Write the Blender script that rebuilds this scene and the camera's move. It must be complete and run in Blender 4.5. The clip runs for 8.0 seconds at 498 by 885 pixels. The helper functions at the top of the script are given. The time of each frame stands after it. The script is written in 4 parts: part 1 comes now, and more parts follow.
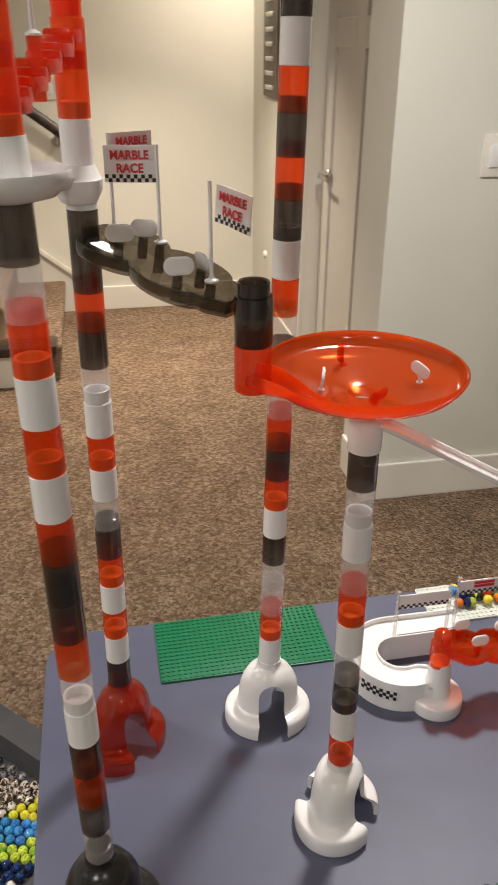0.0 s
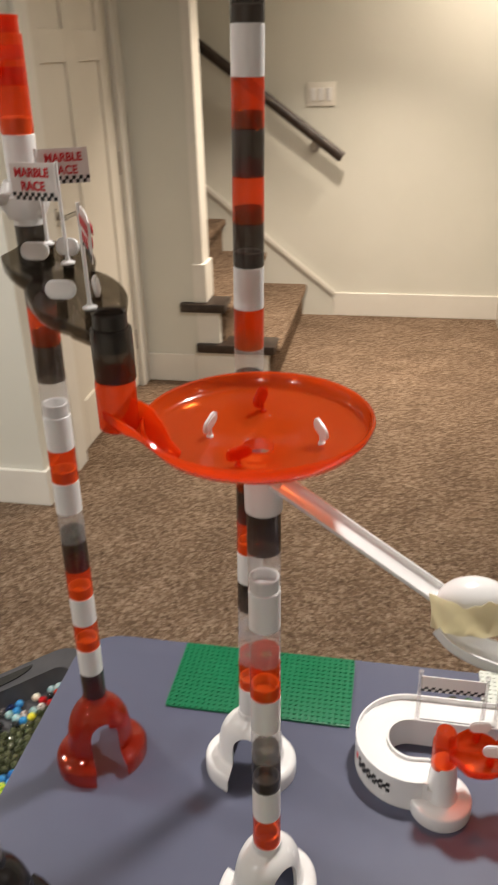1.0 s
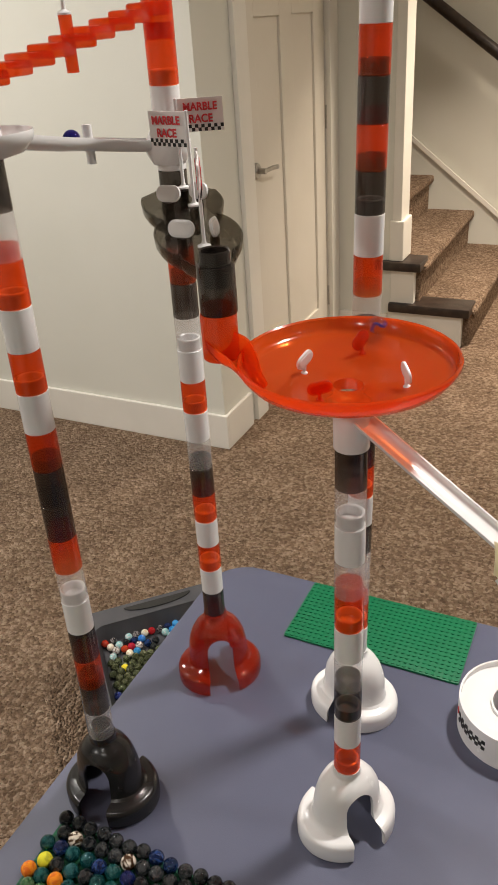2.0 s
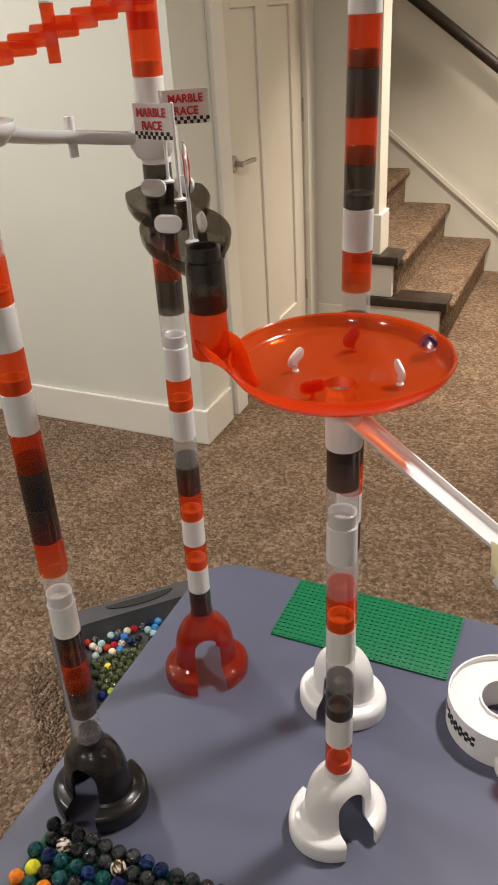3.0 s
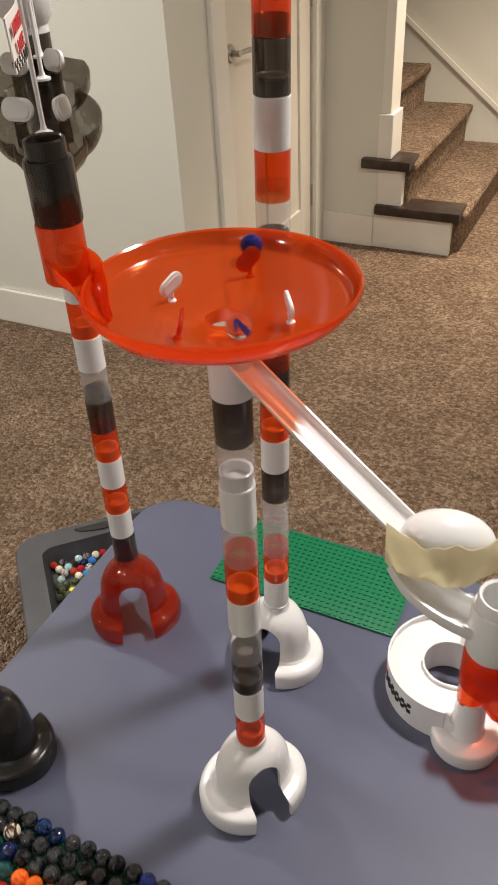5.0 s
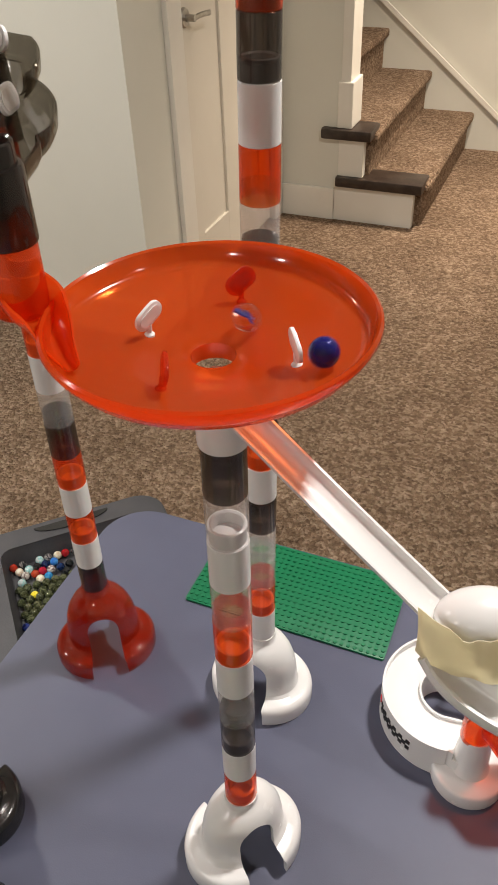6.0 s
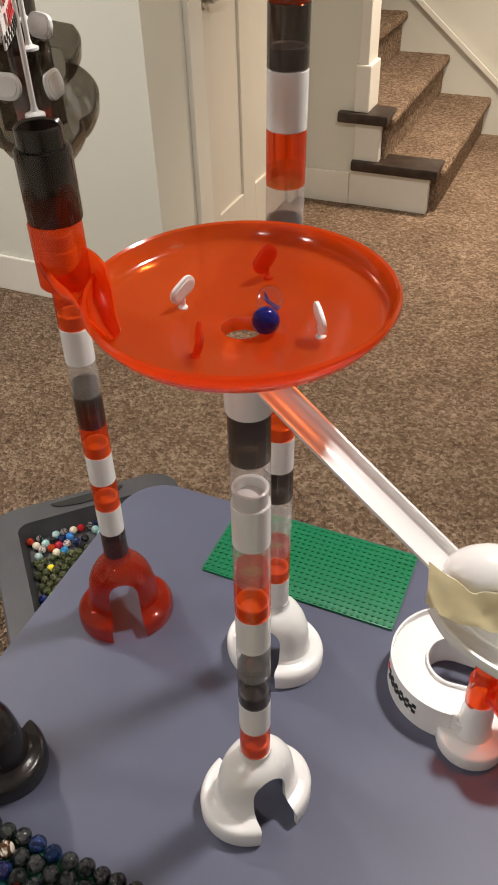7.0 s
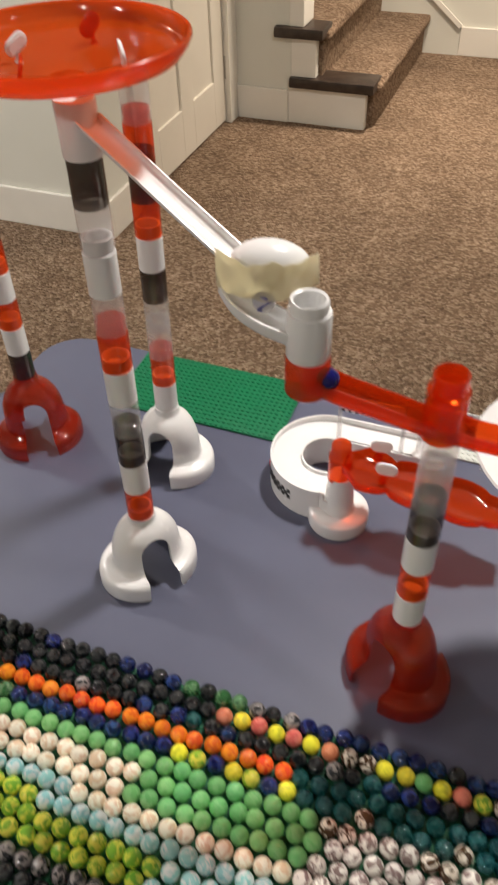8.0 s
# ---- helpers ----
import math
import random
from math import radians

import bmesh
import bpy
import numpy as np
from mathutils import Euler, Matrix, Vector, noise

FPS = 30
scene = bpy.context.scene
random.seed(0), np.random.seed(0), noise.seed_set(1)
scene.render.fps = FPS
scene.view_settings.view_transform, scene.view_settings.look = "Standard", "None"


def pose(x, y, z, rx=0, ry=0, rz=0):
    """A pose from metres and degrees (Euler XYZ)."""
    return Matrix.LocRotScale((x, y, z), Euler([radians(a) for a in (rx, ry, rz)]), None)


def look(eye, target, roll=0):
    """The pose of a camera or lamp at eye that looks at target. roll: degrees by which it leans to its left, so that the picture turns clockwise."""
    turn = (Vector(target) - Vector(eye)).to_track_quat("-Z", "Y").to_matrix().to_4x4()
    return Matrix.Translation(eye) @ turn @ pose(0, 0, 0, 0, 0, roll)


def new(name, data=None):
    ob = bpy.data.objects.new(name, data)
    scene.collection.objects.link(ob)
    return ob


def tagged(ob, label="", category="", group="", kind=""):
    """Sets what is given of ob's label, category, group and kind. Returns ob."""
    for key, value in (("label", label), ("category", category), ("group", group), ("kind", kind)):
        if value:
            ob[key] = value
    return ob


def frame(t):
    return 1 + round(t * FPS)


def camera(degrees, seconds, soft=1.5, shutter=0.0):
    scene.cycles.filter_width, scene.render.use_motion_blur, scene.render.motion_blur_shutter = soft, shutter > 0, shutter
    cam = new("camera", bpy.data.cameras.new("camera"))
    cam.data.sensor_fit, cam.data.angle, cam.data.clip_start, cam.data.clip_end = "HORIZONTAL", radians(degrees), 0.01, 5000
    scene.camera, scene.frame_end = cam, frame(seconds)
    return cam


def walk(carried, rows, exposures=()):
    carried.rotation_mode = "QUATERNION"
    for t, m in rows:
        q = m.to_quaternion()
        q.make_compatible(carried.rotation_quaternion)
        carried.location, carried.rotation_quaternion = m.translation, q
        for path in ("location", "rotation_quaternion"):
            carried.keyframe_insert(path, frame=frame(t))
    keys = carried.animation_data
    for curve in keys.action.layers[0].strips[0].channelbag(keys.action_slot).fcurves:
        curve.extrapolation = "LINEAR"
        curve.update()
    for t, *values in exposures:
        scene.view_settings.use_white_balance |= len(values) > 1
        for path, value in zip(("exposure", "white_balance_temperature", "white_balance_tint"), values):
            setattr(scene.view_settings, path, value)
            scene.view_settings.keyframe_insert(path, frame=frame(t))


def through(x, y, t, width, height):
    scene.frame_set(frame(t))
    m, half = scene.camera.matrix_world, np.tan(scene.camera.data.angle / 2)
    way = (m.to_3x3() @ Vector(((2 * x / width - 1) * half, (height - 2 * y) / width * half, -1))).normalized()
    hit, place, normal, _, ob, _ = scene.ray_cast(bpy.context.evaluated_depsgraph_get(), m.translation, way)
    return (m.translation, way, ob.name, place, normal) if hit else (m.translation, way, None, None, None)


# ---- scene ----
cam = camera(35.7, 8.0, soft=1.6, shutter=0.25)
PATH = [
    (0, (0.07, 0.073, 1.532), (0.04, 1.848, 0.611), 0.2),
    (0.2, (0.138, 0.097, 1.531), (-0.028, 1.865, 0.611), -0.6),
    (0.5, (0.225, 0.158, 1.541), (-0.053, 1.928, 0.651), 0.3),
    (0.8, (0.307, 0.199, 1.544), (-0.19, 1.925, 0.665), -0.3),
    (1, (0.361, 0.204, 1.532), (-0.335, 1.846, 0.628), -1.6),
    (1.2, (0.413, 0.204, 1.516), (-0.478, 1.725, 0.571), -3.3),
    (1.5, (0.452, 0.208, 1.514), (-0.604, 1.592, 0.529), -4.0),
    (1.7, (0.457, 0.206, 1.528), (-0.657, 1.553, 0.556), -4.2),
    (2.8, (0.447, 0.209, 1.527), (-0.641, 1.575, 0.552), -3.8),
    (3, (0.44, 0.21, 1.527), (-0.622, 1.586, 0.538), -3.8),
    (3.5, (0.436, 0.224, 1.506), (-0.512, 1.64, 0.458), -2.9),
    (4, (0.475, 0.249, 1.502), (-0.454, 1.625, 0.387), -1.2),
    (4.5, (0.506, 0.289, 1.489), (-0.535, 1.553, 0.342), -2.1),
    (5, (0.457, 0.357, 1.488), (-0.574, 1.6, 0.308), -3.4),
    (5.2, (0.425, 0.38, 1.481), (-0.569, 1.639, 0.287), -3.9),
    (6.3, (0.381, 0.422, 1.481), (-0.531, 1.686, 0.228), -2.3),
    (6.5, (0.381, 0.408, 1.486), (-0.536, 1.665, 0.23), -2.1),
    (7, (0.393, 0.389, 1.493), (-0.532, 1.621, 0.217), -2.1),
    (7.5, (0.461, 0.356, 1.479), (-0.444, 1.569, 0.172), -2.3),
    (8, (0.578, 0.29, 1.439), (-0.24, 1.494, 0.068), -2.2),
]
walk(cam, [(t, look(eye, target, roll)) for t, eye, target, roll in PATH])

# ---- world and lamps ----
C12, S12 = math.cos(radians(12)), math.sin(radians(12))
ROOM = pose(0, 0, 0, 0, 0, 12)          # house walls and table stand 12 degrees off the first view
TOP = 0.72                              # table top


def uv(u, v, z=0.0):
    """A point given along the room's own walls."""
    return Vector((u * C12 - v * S12, u * S12 + v * C12, z))


world = bpy.data.worlds.new("world")
scene.world = world
world.use_nodes = True
world.node_tree.nodes["Background"].inputs[0].default_value = (1.0, 0.88, 0.74, 1)
world.node_tree.nodes["Background"].inputs[1].default_value = 0.05

CEILING = 2.44
HALL, ROOM_WHITE = (1.0, 0.85, 0.70), (1.0, 0.95, 0.905)
LAMPS = [  # x, y, watts, beam in degrees, colour
    ((0.44, 1.48), 32, 165, (1.0, 0.94, 0.885)),
    (tuple(uv(0.97, 4.40)[:2]), 19, 155, HALL),
    (tuple(uv(0.20, 3.90)[:2]), 26, 91, HALL),
    (tuple(uv(-1.75, 1.45)[:2]), 29, 170, ROOM_WHITE),
    (tuple(uv(-1.75, 0.20)[:2]), 18, 170, ROOM_WHITE),
    (tuple(uv(2.0, 0.4)[:2]), 2, 170, ROOM_WHITE),
    (tuple(uv(-0.9, -1.3)[:2]), 17, 170, ROOM_WHITE),
    (tuple(uv(0.5, -1.4)[:2]), 7, 170, ROOM_WHITE),
]
for (lx, ly), watts, beam, tone in LAMPS:
    lamp = bpy.data.lights.new("downlight_lamp", "AREA")
    lamp.shape, lamp.size, lamp.energy, lamp.color = "DISK", 0.17, watts, tone
    lamp.spread = radians(beam)
    ob = new("downlight_lamp", lamp)
    ob.location = (lx, ly, CEILING - 0.012)


# ---- materials ----
def nodes_of(name):
    m = bpy.data.materials.new(name)
    m.use_nodes = True
    return m, m.node_tree, m.node_tree.nodes["Principled BSDF"]


def textured(name, a, b, scale=20.0, rough=0.5, bump=0.0, bump_scale=None, detail=4.0, metal=0.0, spread=(0.35, 0.65), coat=0.0):
    """Two tones mixed by noise, with a fine relief."""
    m, t, p = nodes_of(name)
    n = t.nodes.new("ShaderNodeTexNoise")
    n.inputs["Scale"].default_value, n.inputs["Detail"].default_value = scale, detail
    co = t.nodes.new("ShaderNodeTexCoord")
    t.links.new(co.outputs["Object"], n.inputs["Vector"])
    r = t.nodes.new("ShaderNodeValToRGB")
    r.color_ramp.elements[0].position, r.color_ramp.elements[1].position = spread
    r.color_ramp.elements[0].color, r.color_ramp.elements[1].color = (*a, 1), (*b, 1)
    t.links.new(n.outputs[0], r.inputs[0])
    t.links.new(r.outputs[0], p.inputs["Base Color"])
    p.inputs["Roughness"].default_value, p.inputs["Metallic"].default_value = rough, metal
    p.inputs["Coat Weight"].default_value = coat
    if bump:
        n2 = t.nodes.new("ShaderNodeTexNoise")
        n2.inputs["Scale"].default_value, n2.inputs["Detail"].default_value = bump_scale or scale * 4, 3
        t.links.new(co.outputs["Object"], n2.inputs["Vector"])
        bp = t.nodes.new("ShaderNodeBump")
        bp.inputs["Strength"].default_value, bp.inputs["Distance"].default_value = bump, 0.004
        t.links.new(n2.outputs[0], bp.inputs["Height"])
        t.links.new(bp.outputs[0], p.inputs["Normal"])
    return m


def plastic(name, col, rough=0.22, through=0.0, tint=None, milk=0.0):
    """Moulded plastic; through: how much light passes straight through it, tinted."""
    m, t, p = nodes_of(name)
    co = t.nodes.new("ShaderNodeTexCoord")
    n = t.nodes.new("ShaderNodeTexNoise")
    n.inputs["Scale"].default_value, n.inputs["Detail"].default_value = 90, 3
    t.links.new(co.outputs["Object"], n.inputs["Vector"])
    rr = t.nodes.new("ShaderNodeMapRange")
    rr.inputs["To Min"].default_value, rr.inputs["To Max"].default_value = rough * 0.75, rough * 1.3
    t.links.new(n.outputs[0], rr.inputs[0])
    t.links.new(rr.outputs[0], p.inputs["Roughness"])
    big = t.nodes.new("ShaderNodeTexNoise")
    big.inputs["Scale"].default_value = 14
    t.links.new(co.outputs["Object"], big.inputs["Vector"])
    mixc = t.nodes.new("ShaderNodeMix")
    mixc.data_type = "RGBA"
    mixc.inputs[6].default_value, mixc.inputs[7].default_value = (*[c * 0.92 for c in col], 1), (*col, 1)
    t.links.new(big.outputs[0], mixc.inputs[0])
    t.links.new(mixc.outputs[2], p.inputs["Base Color"])
    p.inputs["IOR"].default_value = 1.5
    out = t.nodes["Material Output"]
    if through:
        tr = t.nodes.new("ShaderNodeBsdfTransparent")
        tr.inputs[0].default_value = (*(tint or col), 1)
        mx = t.nodes.new("ShaderNodeMixShader")
        mx.inputs[0].default_value = through
        last = p.outputs[0]
        if milk:
            tl = t.nodes.new("ShaderNodeBsdfTranslucent")
            tl.inputs[0].default_value = (*col, 1)
            ad = t.nodes.new("ShaderNodeMixShader")
            ad.inputs[0].default_value = milk
            t.links.new(p.outputs[0], ad.inputs[1])
            t.links.new(tl.outputs[0], ad.inputs[2])
            last = ad.outputs[0]
        t.links.new(last, mx.inputs[1])
        t.links.new(tr.outputs[0], mx.inputs[2])
        gl = t.nodes.new("ShaderNodeBsdfGlossy")
        gl.inputs["Roughness"].default_value = rough * 0.8
        lw = t.nodes.new("ShaderNodeLayerWeight")
        lw.inputs["Blend"].default_value = 0.5
        pw = t.nodes.new("ShaderNodeMath")
        pw.operation, pw.inputs[1].default_value = "POWER", 4.0
        t.links.new(lw.outputs["Facing"], pw.inputs[0])
        fr = t.nodes.new("ShaderNodeMath")
        fr.operation, fr.inputs[1].default_value, fr.inputs[2].default_value = "MULTIPLY_ADD", 0.45, 0.04
        t.links.new(pw.outputs[0], fr.inputs[0])
        skin = t.nodes.new("ShaderNodeMixShader")
        t.links.new(fr.outputs[0], skin.inputs[0])
        t.links.new(mx.outputs[0], skin.inputs[1])
        t.links.new(gl.outputs[0], skin.inputs[2])
        t.links.new(skin.outputs[0], out.inputs[0])
    return m


def swirl(name, a, b, clear=0.0, scale=78.0):
    """A glass marble: two tones drawn out in ribbons, under a polished skin."""
    m, t, p = nodes_of(name)
    co = t.nodes.new("ShaderNodeTexCoord")
    info = t.nodes.new("ShaderNodeObjectInfo")
    isl = t.nodes.new("ShaderNodeNewGeometry")
    add = t.nodes.new("ShaderNodeMath")
    t.links.new(info.outputs["Random"], add.inputs[0])
    t.links.new(isl.outputs["Random Per Island"], add.inputs[1])
    mul = t.nodes.new("ShaderNodeMath")
    mul.operation = "MULTIPLY"
    mul.inputs[1].default_value = 37.0
    t.links.new(add.outputs[0], mul.inputs[0])
    n = t.nodes.new("ShaderNodeTexNoise")
    n.noise_dimensions = "4D"
    n.inputs["Scale"].default_value, n.inputs["Distortion"].default_value = scale, 2.2
    t.links.new(co.outputs["Object"], n.inputs["Vector"])
    t.links.new(mul.outputs[0], n.inputs["W"])
    r = t.nodes.new("ShaderNodeValToRGB")
    r.color_ramp.elements[0].position, r.color_ramp.elements[1].position = 0.46, 0.56
    r.color_ramp.elements[0].color, r.color_ramp.elements[1].color = (*a, 1), (*b, 1)
    t.links.new(n.outputs[0], r.inputs[0])
    hs = t.nodes.new("ShaderNodeHueSaturation")
    vr = t.nodes.new("ShaderNodeMapRange")
    vr.inputs["From Max"].default_value = 2.0
    vr.inputs["To Min"].default_value, vr.inputs["To Max"].default_value = 0.65, 1.35
    t.links.new(add.outputs[0], vr.inputs[0])
    t.links.new(vr.outputs[0], hs.inputs["Value"])
    t.links.new(r.outputs[0], hs.inputs["Color"])
    t.links.new(hs.outputs[0], p.inputs["Base Color"])
    p.inputs["Roughness"].default_value = 0.07
    p.inputs["IOR"].default_value = 1.52
    p.inputs["Transmission Weight"].default_value = clear
    hr = t.nodes.new("ShaderNodeMapRange")
    hr.inputs["From Max"].default_value = 37.0
    hr.inputs["To Min"].default_value, hr.inputs["To Max"].default_value = 0.485, 0.515
    fold = t.nodes.new("ShaderNodeMath")
    fold.operation, fold.inputs[1].default_value = "PINGPONG", 11.0
    t.links.new(mul.outputs[0], fold.inputs[0])
    hr.inputs["From Max"].default_value = 11.0
    t.links.new(fold.outputs[0], hr.inputs[0])
    t.links.new(hr.outputs[0], hs.inputs["Hue"])
    return m


WHITE = plastic("white_plastic", (0.81, 0.805, 0.795), 0.24)
RED = plastic("red_clear_plastic", (0.74, 0.085, 0.012), 0.10, 0.62, (1.0, 0.34, 0.11), 0.5)
DISH_RED = plastic("red_dish_plastic", (0.90, 0.150, 0.020), 0.13, 0.50, (1.0, 0.46, 0.20), 0.62)
BASE_RED = plastic("red_base_plastic", (0.46, 0.030, 0.008), 0.07, 0.62, (0.95, 0.34, 0.20), 0.35)
SMOKE = plastic("smoke_plastic", (0.050, 0.041, 0.036), 0.13, 0.52, (0.37, 0.33, 0.30), 0.3)
BLACK = plastic("black_plastic", (0.017, 0.016, 0.016), 0.24)
CLEAR = plastic("clear_plastic", (0.80, 0.78, 0.77), 0.08, 0.72, (0.97, 0.96, 0.96), 0.3)
TRACK_SMOKE = plastic("smoke_track_plastic", (0.030, 0.027, 0.023), 0.07, 0.74, (0.60, 0.57, 0.52))
TAPE = plastic("masking_tape", (0.92, 0.87, 0.68), 0.55, 0.26, (0.97, 0.91, 0.70), 0.6)
GREEN = plastic("green_plastic", (0.004, 0.155, 0.062), 0.35)
CARDWHITE = plastic("white_ribbed_plastic", (0.62, 0.64, 0.58), 0.35)
INK = plastic("black_print", (0.015, 0.015, 0.015), 0.5)
REDINK = plastic("red_print", (0.62, 0.03, 0.04), 0.5)
PAPER = plastic("flag_card", (0.82, 0.80, 0.78), 0.5)
WALL = textured("grey_wall_paint", (0.635, 0.625, 0.550), (0.66, 0.648, 0.575), 2.5, 0.75, 0.12, 160)
TRIM = textured("white_trim_paint", (0.72, 0.69, 0.62), (0.76, 0.73, 0.66), 5, 0.38, 0.05, 80)
DOORPAINT = textured("cream_door_paint", (0.66, 0.615, 0.53), (0.69, 0.645, 0.56), 4, 0.4, 0.05, 70)
# partition door paint: greyed and darkened so the colour holds the doorway's shade
SHADEDOOR = textured("shaded_door_paint", (0.53, 0.51, 0.46), (0.56, 0.54, 0.49), 4, 0.45, 0.05, 70)
CEIL = textured("ceiling_paint", (0.75, 0.74, 0.70), (0.79, 0.78, 0.74), 3, 0.9, 0.1, 90)
DARKWOOD = textured("dark_stained_wood", (0.022, 0.014, 0.010), (0.045, 0.030, 0.022), 30, 0.35, 0.1, 120)
METAL = textured("brushed_nickel", (0.42, 0.40, 0.37), (0.50, 0.48, 0.45), 60, 0.32, 0, metal=1.0)
BINGREY = textured("dark_grey_bin_plastic", (0.050, 0.050, 0.056), (0.068, 0.066, 0.072), 12, 0.45, 0.15, 200)
NET = textured("green_net", (0.003, 0.045, 0.020), (0.008, 0.150, 0.060), 160, 0.7, 0.4, 300)
TABLE = textured("blue_grey_table_laminate", (0.077, 0.082, 0.128), (0.090, 0.096, 0.146), 9, 0.50, 0.06, 700, spread=(0.3, 0.7))


def carpet_material():
    """Cut pile: small tufts of several browns, lying this way and that in wide patches."""
    m, t, p = nodes_of("brown_carpet")
    co = t.nodes.new("ShaderNodeTexCoord")
    bend = t.nodes.new("ShaderNodeTexNoise")
    bend.inputs["Scale"].default_value, bend.inputs["Detail"].default_value = 70, 2
    t.links.new(co.outputs["Object"], bend.inputs["Vector"])
    push = t.nodes.new("ShaderNodeVectorMath")
    push.operation = "MULTIPLY_ADD"
    push.inputs[1].default_value = (0.012, 0.012, 0.012)
    t.links.new(bend.outputs["Color"], push.inputs[0])
    t.links.new(co.outputs["Object"], push.inputs[2])
    tuft = t.nodes.new("ShaderNodeTexVoronoi")
    tuft.inputs["Scale"].default_value = 118
    t.links.new(push.outputs[0], tuft.inputs["Vector"])
    pick = t.nodes.new("ShaderNodeSeparateColor")
    t.links.new(tuft.outputs["Color"], pick.inputs[0])
    clump = t.nodes.new("ShaderNodeTexNoise")
    clump.inputs["Scale"].default_value, clump.inputs["Detail"].default_value, clump.inputs["Roughness"].default_value = 46, 4, 0.7
    wide = t.nodes.new("ShaderNodeTexNoise")
    wide.inputs["Scale"].default_value, wide.inputs["Detail"].default_value, wide.inputs["Roughness"].default_value = 5.0, 5, 0.6
    for n in (clump, wide):
        t.links.new(co.outputs["Object"], n.inputs["Vector"])
    both = t.nodes.new("ShaderNodeMix")
    both.inputs[0].default_value = 0.68
    t.links.new(pick.outputs[0], both.inputs[2])
    t.links.new(clump.outputs[0], both.inputs[3])
    r = t.nodes.new("ShaderNodeValToRGB")
    e = r.color_ramp.elements
    e[0].position, e[0].color = 0.26, (0.165, 0.105, 0.066, 1)
    e[1].position, e[1].color = 0.74, (0.640, 0.480, 0.345, 1)
    k = r.color_ramp.elements.new(0.5)
    k.color = (0.355, 0.238, 0.155, 1)
    t.links.new(both.outputs[0], r.inputs[0])
    mx = t.nodes.new("ShaderNodeMix")
    mx.data_type, mx.blend_type = "RGBA", "MULTIPLY"
    mx.inputs[0].default_value = 0.9
    r2 = t.nodes.new("ShaderNodeValToRGB")
    r2.color_ramp.elements[0].position, r2.color_ramp.elements[1].position = 0.3, 0.7
    r2.color_ramp.elements[0].color, r2.color_ramp.elements[1].color = (0.70, 0.68, 0.66, 1), (1.12, 1.12, 1.12, 1)
    t.links.new(wide.outputs[0], r2.inputs[0])
    t.links.new(r.outputs[0], mx.inputs[6])
    t.links.new(r2.outputs[0], mx.inputs[7])
    t.links.new(mx.outputs[2], p.inputs["Base Color"])
    p.inputs["Roughness"].default_value = 0.95
    p.inputs["Specular IOR Level"].default_value = 0.15
    high = t.nodes.new("ShaderNodeMath")
    high.operation, high.inputs[1].default_value, high.inputs[2].default_value = "MULTIPLY_ADD", -60.0, 0.9
    t.links.new(tuft.outputs["Distance"], high.inputs[0])
    mess = t.nodes.new("ShaderNodeMath")
    mess.operation = "ADD"
    t.links.new(high.outputs[0], mess.inputs[0])
    t.links.new(clump.outputs[0], mess.inputs[1])
    bp = t.nodes.new("ShaderNodeBump")
    bp.inputs["Strength"].default_value, bp.inputs["Distance"].default_value = 0.7, 0.005
    t.links.new(mess.outputs[0], bp.inputs["Height"])
    t.links.new(bp.outputs[0], p.inputs["Normal"])
    return m


CARPET = carpet_material()


# ---- mesh helpers ----
def finish(bm, name, mat, smooth=True, sharp=38):
    bmesh.ops.recalc_face_normals(bm, faces=bm.faces)
    for f in bm.faces:
        f.smooth = smooth
    if smooth:
        for e in bm.edges:
            if len(e.link_faces) == 2 and e.calc_face_angle(0) > radians(sharp):
                e.smooth = False
    me = bpy.data.meshes.new(name)
    bm.to_mesh(me)
    bm.free()
    me.materials.append(mat)
    return me


def part(name, bm, mat, parent=None, label="", m=None, smooth=True):
    """Links a bmesh (or a ready mesh) as one mesh object under a thing."""
    me = finish(bm, name, mat, smooth) if isinstance(bm, bmesh.types.BMesh) else bm
    ob = new(name, me)
    if parent is not None:
        ob.parent = parent
    if m is not None:
        ob.matrix_basis = m
    if label:
        ob["label"] = label
    return ob


def thing(name, label, category, m=None, group="", kind=""):
    ob = new(name)
    ob.empty_display_size = 0.02
    ob.matrix_basis = m if m is not None else Matrix()
    return tagged(ob, label, category, group, kind)


def lathe(profile, n=32, bm=None, m=None):
    """Turns (radius, height) pairs about z; radius 0 closes the end."""
    bm = bm or bmesh.new()
    m = m or Matrix()
    rings = []
    for r, z in profile:
        if r == 0:
            rings.append([bm.verts.new(m @ Vector((0, 0, z)))])
        else:
            rings.append([bm.verts.new(m @ Vector((r * math.cos(2 * math.pi * i / n), r * math.sin(2 * math.pi * i / n), z))) for i in range(n)])
    for a, b in zip(rings, rings[1:]):
        for i in range(n):
            j = (i + 1) % n
            if len(a) == 1:
                bm.faces.new((a[0], b[i], b[j]))
            elif len(b) == 1:
                bm.faces.new((a[i], a[j], b[0]))
            else:
                bm.faces.new((a[i], a[j], b[j], b[i]))
    return bm


def box(x0, x1, y0, y1, z0, z1, bevel=0.0, bm=None, seg=2):
    own = bmesh.new()
    bmesh.ops.create_cube(own, size=1)
    for v in own.verts:
        v.co = Vector((x0 if v.co.x < 0 else x1, y0 if v.co.y < 0 else y1, z0 if v.co.z < 0 else z1))
    if bevel:
        bmesh.ops.bevel(own, geom=own.edges, offset=bevel, segments=seg, affect="EDGES", profile=0.6)
    if bm is None:
        return own
    return absorb(bm, own)


